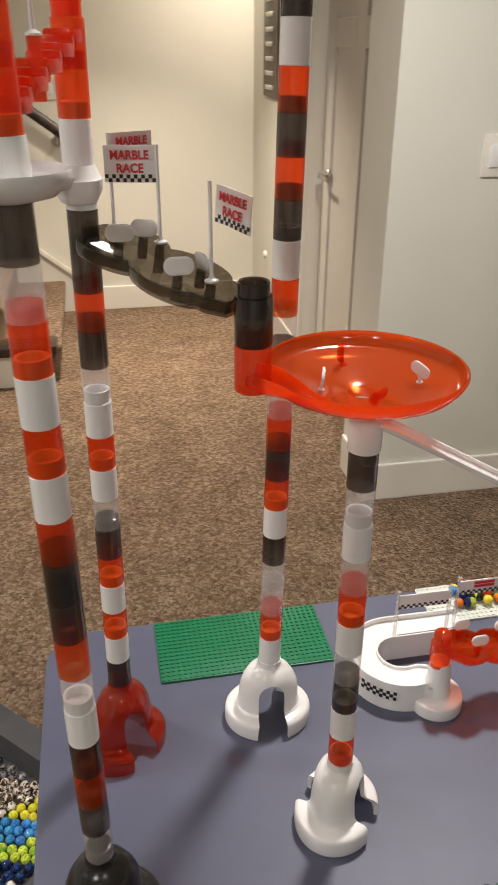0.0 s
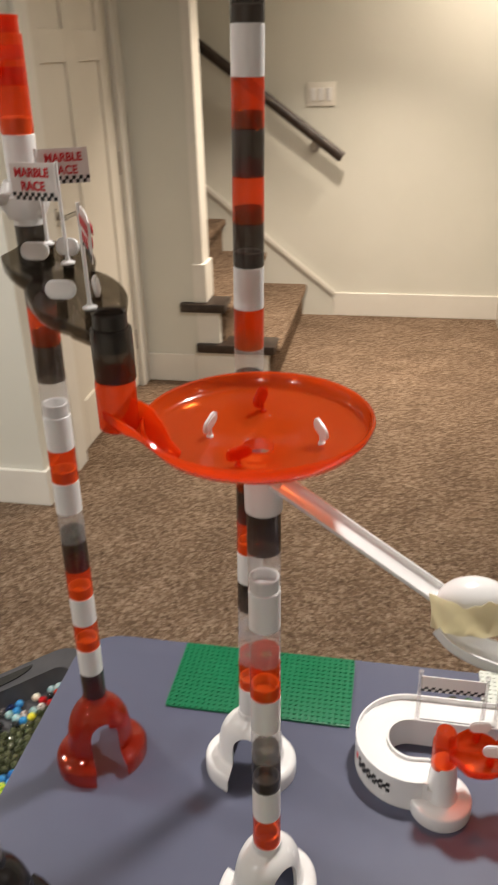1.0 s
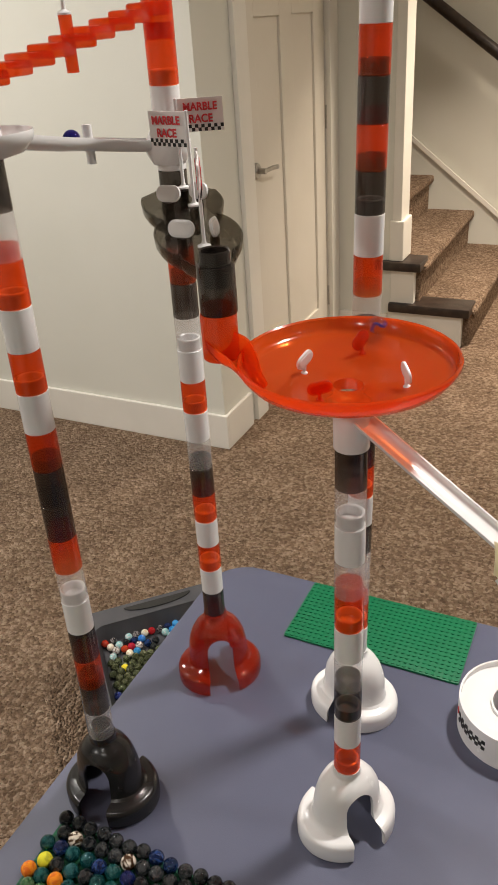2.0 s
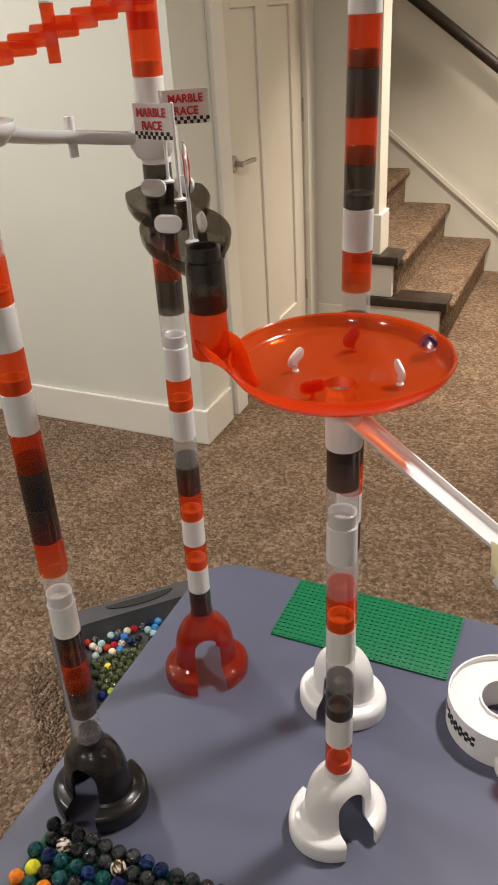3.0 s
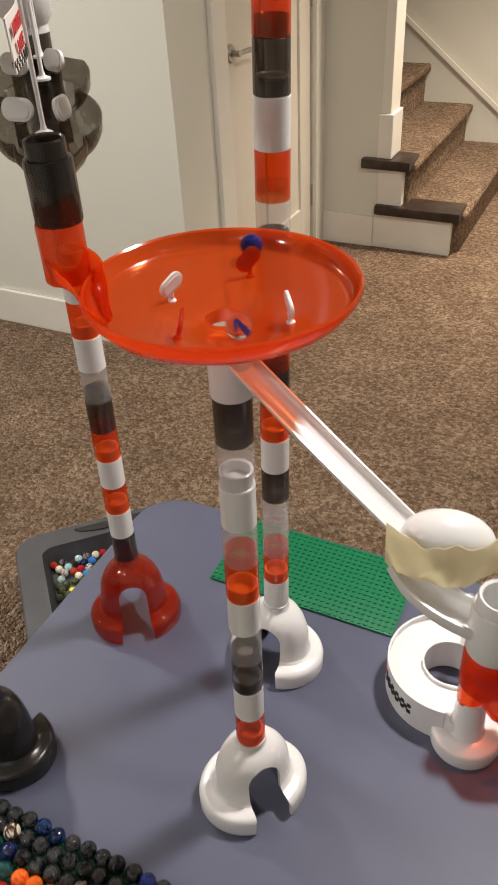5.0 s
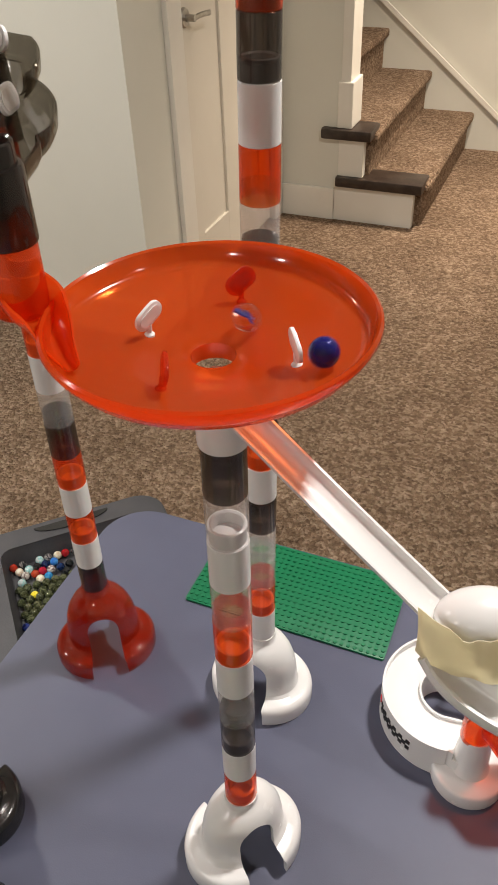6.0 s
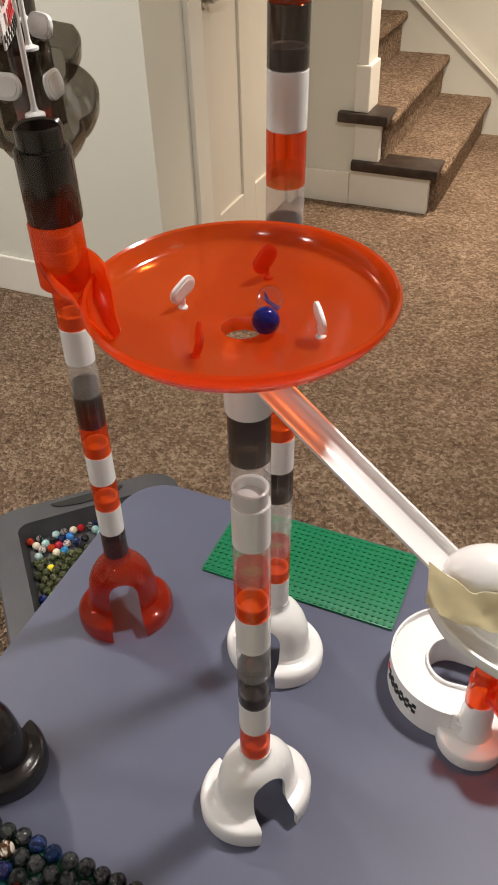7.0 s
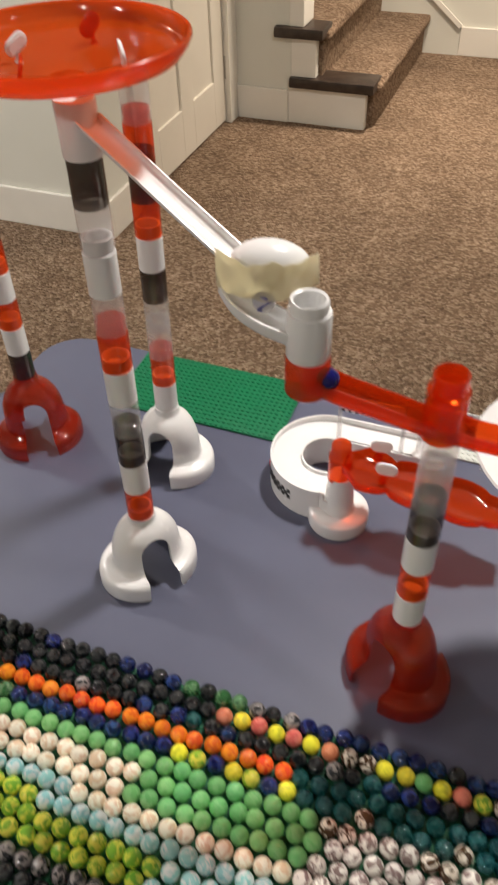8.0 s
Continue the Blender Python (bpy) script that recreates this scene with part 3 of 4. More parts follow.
def wave_track(label, start, finish_at, mat, signs, flags, half=0.039, lobes=3):
    a, b = Vector(start), Vector(finish_at)
    d = b - a
    length = d.length
    m = Matrix.Translation(a) @ d.to_track_quat("X", "Z").to_matrix().to_4x4()
    inv = m.inverted()
    tr = thing("wave_track", label, "toy track", m)
    out = wave_outline(length, half, lobes)
    n = len(out)

    def inset(by):
        loop = []
        for i, (x, y) in enumerate(out):
            w = max(abs(y) - by, 0.006)
            loop.append((min(max(x, by * 0.4), length - by * 0.4), w if y > 0 else -w))
        return loop

    def shell(rows, lid):
        bm = bmesh.new()
        rings = [[bm.verts.new((x, y, z)) for x, y in inset(by)] for by, z in rows]
        for a_, b_ in zip(rings, rings[1:]):
            for i in range(n):
                j = (i + 1) % n
                bm.faces.new((a_[i], a_[j], b_[j], b_[i]))
        for k in lid:
            bm.faces.new(rings[k])
        return bm

    part("tray", shell([(0.0100, -0.0090), (0.0070, -0.0105), (0.0035, -0.0080), (0.0008, -0.0030), (0.0, 0.0050), (0.0006, 0.0058), (0.0016, 0.0058), (0.0022, 0.0050), (0.0030, -0.0025), (0.0054, -0.0065), (0.0086, -0.0075)], (0, -1)), mat, tr)

    def peg(x, y, h):
        part("peg", lathe([(0, -0.0074), (0.0046, -0.0074), (0.0040, h), (0, h)], 14), mat, tr, m=pose(x, y, 0))

    for (sx, sy, sz), turn in signs:
        q = inv @ Vector((sx, sy, sz))
        peg(q.x, q.y, max(0.004, q.z - 0.008))
        sm = slab(rounded(-0.0125, 0.0125, -0.0074, 0.0074, 0.0073, 6), -0.0013, 0.0013, 0.0006)
        sm.transform(pose(0, 0, 0, 78, 0, 0))
        rim = slab(rounded(-0.0104, 0.0104, -0.0053, 0.0053, 0.0052, 6), 0.0014, 0.0018)
        rim.transform(pose(0, 0, 0, 78, 0, 0))
        plate = part("sign_plate", sm, WHITE, tr, "white oval sign plate", m.to_3x3().inverted().to_4x4())
        plate.matrix_basis = Matrix.Translation(q) @ m.to_3x3().inverted().to_4x4() @ pose(0, 0, 0, 0, 0, turn)
        part("sign_face", rim, PAPER, plate)
    for (fx, fy, fz), dirn in flags:
        q = inv @ Vector((fx, fy, fz))
        peg(q.x, q.y, max(0.003, q.z - 0.002))
        up = m.to_3x3().inverted().to_4x4()
        pole = part("flag_pole", lathe([(0, 0), (0.0058, 0), (0.0058, 0.0015), (0.0024, 0.003), (0.0016, 0.006), (0.0016, 0.078), (0, 0.0785)], 12), WHITE, tr, "thin white flag pole")
        pole.matrix_basis = Matrix.Translation(q) @ up
        dv = Vector((*dirn[:2], 0)).normalized()
        turn = math.degrees(math.atan2(dv.y, dv.x))
        cloth = box(0.001, 0.0425, -0.0005, 0.0005, 0.0490, 0.0775, 0.0)
        for k in range(3):
            bmesh.ops.bisect_plane(cloth, geom=cloth.verts[:] + cloth.edges[:] + cloth.faces[:], plane_co=(0.012 * (k + 1), 0, 0), plane_no=(1, 0, 0))
        for v in cloth.verts:
            v.co.y += 0.0009 * math.sin(v.co.x * 110)
        fl = part("flag", cloth, PAPER, tr, "small white race flag with red lettering and a checkered edge")
        fl.matrix_basis = Matrix.Translation(q) @ up @ pose(0, 0, 0, 0, dirn[2], turn)
        checks = bmesh.new()
        for row in range(2):
            for col in range(14):
                if (row + col) % 2 == 0:
                    x0 = 0.0013 + col * 0.00293
                    z0 = 0.0493 + row * 0.0030
                    y = 0.0009 * math.sin((x0 + 0.0017) * 110)
                    box(x0, x0 + 0.00293, y - 0.0009, y + 0.0009, z0, z0 + 0.0030, bm=checks)
        part("check_band", checks, INK, fl, "black and white checkered edge", smooth=False)["kind"] = "stuff"
        for word, zz, size in (("MARBLE", 0.0672, 0.0094), ("RACE", 0.0570, 0.0096)):
            for face in (0, 1):
                tc = bpy.data.curves.new("lettering", "FONT")
                tc.body, tc.size, tc.extrude, tc.align_x, tc.offset = word, size, 0.0002, "CENTER", 0.00028
                tmp = new("tmp", tc)
                me = bpy.data.meshes.new_from_object(tmp.evaluated_get(bpy.context.evaluated_depsgraph_get()))
                bpy.data.objects.remove(tmp)
                bpy.data.curves.remove(tc)
                me.materials.clear()
                me.materials.append(REDINK)
                ob = new("lettering", me)
                ob.parent = fl
                ob.matrix_basis = pose(0.0218, -0.0018 if face == 0 else 0.0018, zz, 90, 0, 180 * face) @ Matrix.Diagonal((0.92, 1, 1, 1))
    return tr


wave_track("clear smoke wavy track with white signs and race flags", (-0.083, 0.7755, 1.3790), (0.0500, 0.6710, 1.3450), TRACK_SMOKE,
           [((0.003, 0.687, 1.372), 14), ((-0.051, 0.732, 1.388), 12), ((-0.033, 0.753, 1.388), -8), ((0.020, 0.710, 1.370), 118)],
           [((0.029, 0.685, 1.360), (0.66, -0.72, 6)), ((-0.016, 0.727, 1.381), (-1.0, -0.05, 0)), ((-0.061, 0.764, 1.386), (0.75, 0.66, 0))], 0.0385, 2)
wave_track("clear red wavy track beside the white spiral base", (0.318, 0.864, 0.8180), (0.505, 0.905, 0.7900), RED,
           [((0.347, 0.899, 0.828), 20), ((0.366, 0.872, 0.824), 15), ((0.405, 0.910, 0.820), 30)], [], 0.031, 3)


def elbow_piece():
    el = thing("drop_elbow", "smoke socket and clear red elbow feeding the dish", "toy elbow")
    part("socket", lathe([(0, 1.3180), (0.0150, 1.3180), (0.0154, 1.3190), (0.0154, 1.3560), (0.0148, 1.3575), (0.0128, 1.3578), (0.0128, 1.3680), (0.0120, 1.3690), (0.0105, 1.3680), (0.0105, 1.3400), (0, 1.3400)], 30), SMOKE, el, "smoke plastic socket", pose(0.0635, 0.6570, 0))
    part("drop_tube", lathe([(0, 1.2790), (0.0144, 1.2790), (0.0152, 1.2800), (0.0152, 1.3165), (0.0146, 1.3178), (0.0120, 1.3180), (0.0120, 1.3250), (0, 1.3250)], 30), RED, el, "clear red drop tube", pose(0.0630, 0.6560, 0))
    line = curve_points([(0.0620, 0.6570, 1.2950), (0.0790, 0.6520, 1.2920), (0.0930, 0.6470, 1.2868), (0.1080, 0.6385, 1.2805), (0.1240, 0.6305, 1.2785)])
    n = len(line)
    taper = [1.02 + 0.10 * math.sin(math.pi * min(1.0, 2.6 * i / n)) - 0.70 * max(0.0, i / (n - 1) - 0.35) / 0.65 for i in range(n)]
    part("spout", sweep(line, gutter_profile(0.0146, 0.0016, 0.0020), size=taper), DISH_RED, el, "clear red open spout into the dish")


elbow_piece()


# ---- chute, cup, pipe ----
def chute():
    ch = thing("chute", "white open chute running down from under the red dish", "toy chute")
    line = [(0.176, 0.693, 1.2330), (0.202, 0.688, 1.2225), (0.255, 0.680, 1.1990), (0.317, 0.672, 1.1710)]
    half, wall, deep = 0.0112, 0.0015, 0.0072
    outer = [(-half * math.cos(math.pi * k / 12), -deep * math.sin(math.pi * k / 12) ** 0.75 + 0.0020) for k in range(13)]
    inner = [((half - wall) * math.cos(math.pi * k / 12), -(deep - wall) * math.sin(math.pi * k / 12) ** 0.75 + 0.0020) for k in range(13)]
    part("channel", sweep(curve_points(line), outer + inner), WHITE, ch)
    part("collar", lathe([(0.0, 1.204), (0.0152, 1.204), (0.0155, 1.206), (0.0155, 1.2440), (0.0148, 1.2455), (0, 1.2455)], 28), WHITE, ch, "white collar round the tower", pose(0.1640, 0.6955, 0))


chute()


def catch_cup():
    cu = thing("catch_cup", "white rounded catch cup ending in an upright socket", "toy cup")
    long_way = math.degrees(math.atan2(0.035, 0.055))
    dome = bmesh.new()
    bmesh.ops.create_uvsphere(dome, u_segments=28, v_segments=14, radius=1)
    for v in dome.verts:
        v.co = Vector((v.co.x * 0.0282, v.co.y * 0.0185, v.co.z * (0.0170 if v.co.z > 0 else 0.012)))
    part("hood", dome, WHITE, cu, m=pose(0.3335, 0.6845, 1.1675, 0, 8, long_way))
    line = curve_points([(0.3170, 0.6630, 1.1590), (0.3300, 0.6585, 1.1505), (0.3500, 0.6570, 1.1450), (0.3720, 0.6600, 1.1410)])
    part("trough", sweep(line, gutter_profile(0.0125, 0.0018, 0.0030)), WHITE, cu)
    sock = lathe([(0, 1.1240), (0.0146, 1.1240), (0.0152, 1.1252), (0.0152, 1.1580), (0.0146, 1.1592), (0.0131, 1.1594), (0.0131, 1.1665), (0.0124, 1.1680), (0.0106, 1.1672), (0.0102, 1.1400), (0, 1.1400)], 32)
    part("socket", sock, WHITE, cu, "white upright socket with an open top", pose(0.3775, 0.6600, 0))
    return cu


catch_cup()


def tape():
    tp = thing("masking_tape", "strip of pale yellow masking tape round the white cup", "tape")
    bm = bmesh.new()
    n, rows = 22, 6
    a, b = Vector((0.3070, 0.6570, 0)), Vector((0.3650, 0.6950, 0))
    out = (Vector((0.035, -0.055, 0))).normalized()
    grid = []
    for layer in (0.0, 0.0005):
        for r in range(rows + 1):
            for i in range(n + 1):
                s, q = i / n, r / rows
                p = a.lerp(b, s) + out * (0.0175 * math.sin(math.pi * s) ** 0.7 + 0.001 + layer)
                bottom = 1.1565 + 0.0012 * math.sin(7 * s + 1)
                top = 1.1815 - 0.0050 * s ** 6 - 0.0030 * math.sin(math.pi * s * 0.9) + 0.0014 * math.sin(15 * s) + 0.0008 * math.sin(37 * s)
                p.z = bottom + (top - bottom) * q
                p += out * (0.0011 * math.sin(13 * s + 4 * q) + 0.0006 * math.sin(31 * s - 7 * q) - 0.0065 * q * q)
                grid.append(bm.verts.new(p))
    per = (rows + 1) * (n + 1)
    for layer in (0, 1):
        for r in range(rows):
            for i in range(n):
                k = layer * per + r * (n + 1) + i
                bm.faces.new((grid[k], grid[k + 1], grid[k + n + 2], grid[k + n + 1]))
    edge = [i for i in range(n + 1)] + [(r + 1) * (n + 1) - 1 for r in range(1, rows + 1)] + [rows * (n + 1) + i for i in range(n - 1, -1, -1)] + [r * (n + 1) for r in range(rows - 1, 0, -1)]
    for k, e in enumerate(edge):
        f = edge[(k + 1) % len(edge)]
        bm.faces.new((grid[e], grid[f], grid[f + per], grid[e + per]))
    part("strip", bm, TAPE, tp)


tape()


def red_pipe():
    rp = thing("red_pipe", "clear red slide pipe from the cup to the short tower", "toy pipe")
    part("joint", lathe([(0, 1.0930), (0.0135, 1.0930), (0.0158, 1.0955), (0.0158, 1.1225), (0.0150, 1.1238), (0, 1.1238)], 30), RED, rp, "clear red upright joint", pose(0.3780, 0.6592, 0))
    line = curve_points([(0.3795, 0.6590, 1.1090), (0.400, 0.6700, 1.0960), (0.430, 0.6900, 1.0780), (0.462, 0.7100, 1.0600), (0.510, 0.7400, 1.0400), (0.552, 0.7720, 1.0180), (0.562, 0.8000, 0.9900)])
    part("pipe", sweep(line, gutter_profile(0.0120, 0.0018, 0.0050)), RED, rp)
    part("end_joint", lathe([(0, 1.0500), (0.0155, 1.0500), (0.0155, 1.0920), (0.0130, 1.0925), (0.0130, 1.1060), (0.0115, 1.1070), (0.0105, 1.1060), (0.0105, 1.0800), (0, 1.0800)], 28), RED, rp, "clear red joint on the tower", pose(0.462, 0.712, 0))


red_pipe()


def small_dish(label, x, y, z, r):
    ds = thing("catch_dish", label, "toy dish", pose(x, y, z))
    part("bowl", lathe([(0, -0.016), (r * 0.35, -0.016), (r * 0.75, -0.012), (r * 0.95, -0.004), (r, 0.002), (r * 0.985, 0.004), (r * 0.95, 0.002), (r * 0.72, -0.006), (r * 0.35, -0.011), (0, -0.012)], 40), WHITE, ds)
    return ds


dd = small_dish("small white dish on top of the black-based tower", -0.0905, 0.5765, 1.4570, 0.040)
part("hub", lathe([(0, -0.012), (0.0165, -0.012), (0.0150, 0.012), (0.0145, 0.024), (0, 0.024)], 24), WHITE, dd)
small_dish("wide white dish below the end of the red pipe", 0.556, 0.820, 0.985, 0.092)


def white_pipe():
    wp2 = thing("white_track", "white level track joining two towers high up", "toy track")
    line = curve_points([(-0.088, 0.608, 1.4540), (-0.111, 0.665, 1.4430), (-0.124, 0.711, 1.4355), (-0.108, 0.752, 1.4290), (-0.098, 0.776, 1.4260)])
    part("channel", sweep(line, gutter_profile(0.0105, 0.0018, 0.0010)), WHITE, wp2)
    part("peg", lathe([(0, -0.019), (0.0042, -0.019), (0.0046, 0.015), (0, 0.015)], 14), WHITE, wp2, m=pose(-0.124, 0.711, 1.4330))
    part("cup_socket", lathe([(0, 1.402), (0.0160, 1.404), (0.0215, 1.414), (0.0225, 1.424), (0.0205, 1.426), (0.0160, 1.436), (0, 1.436)], 28), WHITE, wp2, m=pose(-0.0945, 0.784, 0))


white_pipe()


def zigzag():
    zz = thing("zigzag_track", "clear red stepped zigzag track between two tower tops", "toy track")
    a, b = Vector((-0.092, 0.786, 1.538)), Vector((-0.0905, 0.5775, 1.494))
    d = b - a
    yaw = math.degrees(math.atan2(d.y, d.x))
    n = 9
    for i in range(n):
        p = a + d * ((i + 0.5) / n)
        bm = box(-0.016, 0.016, -0.0125, 0.0125, -0.0055, 0.0055, 0.003)
        part("stair_step", bm, RED, zz, m=Matrix.Translation(p) @ pose(0, 0, 0, 0, 0, yaw + (9 if i % 2 else -9)))
    mid = a + d * 0.52
    part("peg", lathe([(0, -0.022), (0.0050, -0.022), (0.0055, 0.020), (0, 0.020)], 14), RED, zz, m=Matrix.Translation(mid))
    part("cap", lathe([(0, 0.020), (0.0058, 0.020), (0.0058, 0.0215), (0.0018, 0.024), (0.0014, 0.050), (0, 0.050)], 12), WHITE, zz, "thin white pole on a round foot", Matrix.Translation(mid))


zigzag()


# ---- spiral base with its finish gate ----
SC = (0.270, 0.915)


def spiral_base():
    sb = thing("spiral_base", "white curved finish track with a small round foot", "toy base")
    pts = [(0.3040, 0.8690, 0)]
    for k in range(0, 27):
        a = radians(-62 - k * 196 / 26)
        pts.append((SC[0] + 0.050 * math.cos(a), SC[1] + 0.050 * math.sin(a), 0))
    last = Vector(pts[-1])
    for k in range(1, 8):
        pts.append(tuple(last + Vector((C12, S12, 0)) * (0.0165 * k)))
    h, w, rim, low = 0.047, 0.0205, 0.0022, 0.0385
    prof = [(-w, 0), (-w, h), (-w + rim, h), (-w + rim, low), (w - rim, low), (w - rim, h - 0.004), (w, h - 0.004), (w, 0)]
    bm = sweep([(x, y, TOP + 0.0005) for x, y, _ in pts], prof)
    lathe([(0, 0.0005), (w, 0.0005), (w, 0.0375), (w - 0.002, 0.0383), (0, 0.0383)], 32, bm, pose(0.3045, 0.8690, TOP))
    part("track", bm, WHITE, sb)
    part("foot", lathe([(0, 0), (0.0360, 0), (0.0365, 0.002), (0.0365, 0.0165), (0.0358, 0.0190), (0.0340, 0.0205), (0.0195, 0.0225), (0.0176, 0.0255), (0.0165, 0.050), (0.0150, 0.066), (0.0140, 0.076), (0, 0.076)], 36), WHITE, sb, "round white foot with a post", pose(0.3150, 0.8640, TOP))
    for row in range(3):
        for col in range(11):
            if (row + col) % 2 == 0:
                a = radians(219 + col * 3.9)
                q = pose(SC[0] + 0.0708 * math.cos(a), SC[1] + 0.0708 * math.sin(a), TOP + 0.0315 - row * 0.0047, 0, 0, math.degrees(a))
                part("check", box(-0.0006, 0.0006, -0.00240, 0.00240, -0.00235, 0.00235), INK, sb, m=q, smooth=False)
    a = radians(212)
    part("red_mark", box(-0.0006, 0.0006, -0.0028, 0.0028, -0.0032, 0.0032), REDINK, sb, "small red print", pose(SC[0] + 0.0708 * math.cos(a), SC[1] + 0.0708 * math.sin(a), TOP + 0.030, 0, 0, 207), smooth=False)
    side = Vector((-S12, C12, 0))
    mid = last + Vector((C12, S12, 0)) * 0.055 - side * 0.0170
    part("slot", box(-0.046, 0.046, -0.0012, 0.0012, -0.0022, 0.0022), INK, sb, "narrow dark slot", pose(mid.x, mid.y, TOP + 0.0408, 0, 0, 12), smooth=False)
    part("red_pin", lathe([(0, 0.790), (0.0135, 0.790), (0.0140, 0.792), (0.0140, 0.826), (0.0115, 0.828), (0.0115, 0.842), (0.0100, 0.844), (0, 0.838)], 26), RED, sb, "clear red socket on the post", pose(0.3130, 0.8640, 0))


spiral_base()


def finish_gate(label, m, wide, stamped):
    g = thing("finish_gate", label, "toy gate", m)
    for x in (0.0, wide):
        part("post", lathe([(0, 0.03), (0.0030, 0.03), (0.0026, 0.118), (0.0034, 0.119), (0.0034, 0.122), (0, 0.1225)], 10), CLEAR, g, m=pose(x, 0, 0))
    part("banner", box(0.001, wide - 0.001, -0.0006, 0.0006, 0.090, 0.114), PAPER, g, "white banner", smooth=False)
    checks = bmesh.new()
    step = (wide - 0.003) / 18
    for row in range(2):
        for col in range(18):
            if (row + col) % 2 == 0:
                box(0.0015 + col * step, 0.0015 + (col + 1) * step, -0.0010, 0.0010, 0.0905 + row * 0.0034, 0.0939 + row * 0.0034, bm=checks)
    part("check_band", checks, INK, g, "black checkered edge", smooth=False)["kind"] = "stuff"
    if stamped:
        for z in (0.1005, 0.1065):
            part("print_bar", box(wide * 0.30, wide * 0.70, -0.0010, 0.0010, z, z + 0.0048), REDINK, g, "dark red print", smooth=False)


finish_gate("clear plastic finish gate with a plain checkered banner", pose(0.268, 0.950, TOP, 0, 0, 12), 0.080, False)
finish_gate("clear plastic finish gate with red print over a checkered edge", pose(0.362, 0.985, TOP, 0, 0, 12), 0.080, True)


# ---- baseplates ----
def baseplate(label, u, v, nu, nv, mat, turn=12.0):
    p = uv(u, v, TOP)
    bp = thing("baseplate", label, "building plate", pose(p.x, p.y, p.z, 0, 0, turn))
    part("plate", slab(rounded(0, nu * 0.008, 0, nv * 0.008, 0.003, 3), 0.0003, 0.0034, 0.0004), mat, bp)
    ring = [(math.cos(2 * math.pi * k / 10), math.sin(2 * math.pi * k / 10)) for k in range(10)]
    verts, faces = [], []
    for i in range(nu):
        for j in range(nv):
            x, y = (i + 0.5) * 0.008, (j + 0.5) * 0.008
            k0 = len(verts)
            verts += [(x + 0.0024 * a, y + 0.0024 * b, 0.0032) for a, b in ring] + [(x + 0.0024 * a, y + 0.0024 * b, 0.0050) for a, b in ring]
            faces += [(k0 + k, k0 + (k + 1) % 10, k0 + 10 + (k + 1) % 10, k0 + 10 + k) for k in range(10)] + [tuple(range(k0 + 10, k0 + 20))]
    me = bpy.data.meshes.new("studs")
    me.from_pydata(verts, [], faces)
    me.materials.append(mat)
    st = new("studs", me)
    st.parent = bp
    st["kind"] = "stuff"
    return bp


baseplate("green studded building baseplate lying flat on the table", 0.119, 0.882, 32, 16, GREEN)
bp2 = baseplate("white studded building baseplate lying flat on the table", 0.552, 0.928, 32, 11, CARDWHITE)


# ---- marbles ----
def sphere_mesh(mat, r, seg=14):
    key = ("ball", mat.name, r)
    if key not in MESHES:
        bm = bmesh.new()
        bmesh.ops.create_uvsphere(bm, u_segments=seg, v_segments=seg // 2 + 1, radius=r)
        MESHES[key] = finish(bm, "marble", mat, True, 180)
    return MESHES[key]


GLASS = {
    "dark": swirl("dark_swirl_marble", (0.004, 0.006, 0.008), (0.045, 0.048, 0.050), 0.3),
    "brown": swirl("brown_swirl_marble", (0.055, 0.026, 0.013), (0.72, 0.64, 0.54)),
    "navy": swirl("navy_marble", (0.006, 0.014, 0.07), (0.025, 0.06, 0.22), 0.4),
    "teal": swirl("teal_marble", (0.004, 0.065, 0.070), (0.03, 0.18, 0.18), 0.5),
    "orange": swirl("orange_marble", (0.85, 0.22, 0.02), (0.72, 0.11, 0.015)),
    "yellow": swirl("yellow_marble", (0.85, 0.76, 0.05), (0.62, 0.58, 0.04), 0.1),
    "pink": swirl("pink_marble", (0.75, 0.25, 0.16), (0.62, 0.16, 0.10)),
    "lime": swirl("yellow_green_marble", (0.26, 0.52, 0.05), (0.86, 0.84, 0.10), 0.3),
    "frost": swirl("frosted_green_marble", (0.34, 0.80, 0.30), (0.26, 0.72, 0.24), 0.4),
    "cream": swirl("cream_red_marble", (0.88, 0.84, 0.68), (0.76, 0.58, 0.40)),
    "ice": swirl("pale_blue_glass_marble", (0.40, 0.80, 0.80), (0.88, 0.95, 0.94), 0.45),
    "green": swirl("green_glass_marble", (0.05, 0.22, 0.07), (0.26, 0.50, 0.24), 0.6),
    "white": swirl("white_swirl_marble", (0.72, 0.68, 0.62), (0.22, 0.16, 0.15)),
    "blue": swirl("blue_marble", (0.03, 0.20, 0.55), (0.08, 0.36, 0.66)),
    "silver": swirl("dark_silver_marble", (0.030, 0.032, 0.036), (0.30, 0.27, 0.26), 0.2),
    "red": swirl("red_marble", (0.45, 0.02, 0.015), (0.30, 0.015, 0.012)),
    "olive": swirl("clear_olive_marble", (0.07, 0.085, 0.035), (0.22, 0.24, 0.13), 0.5),
}


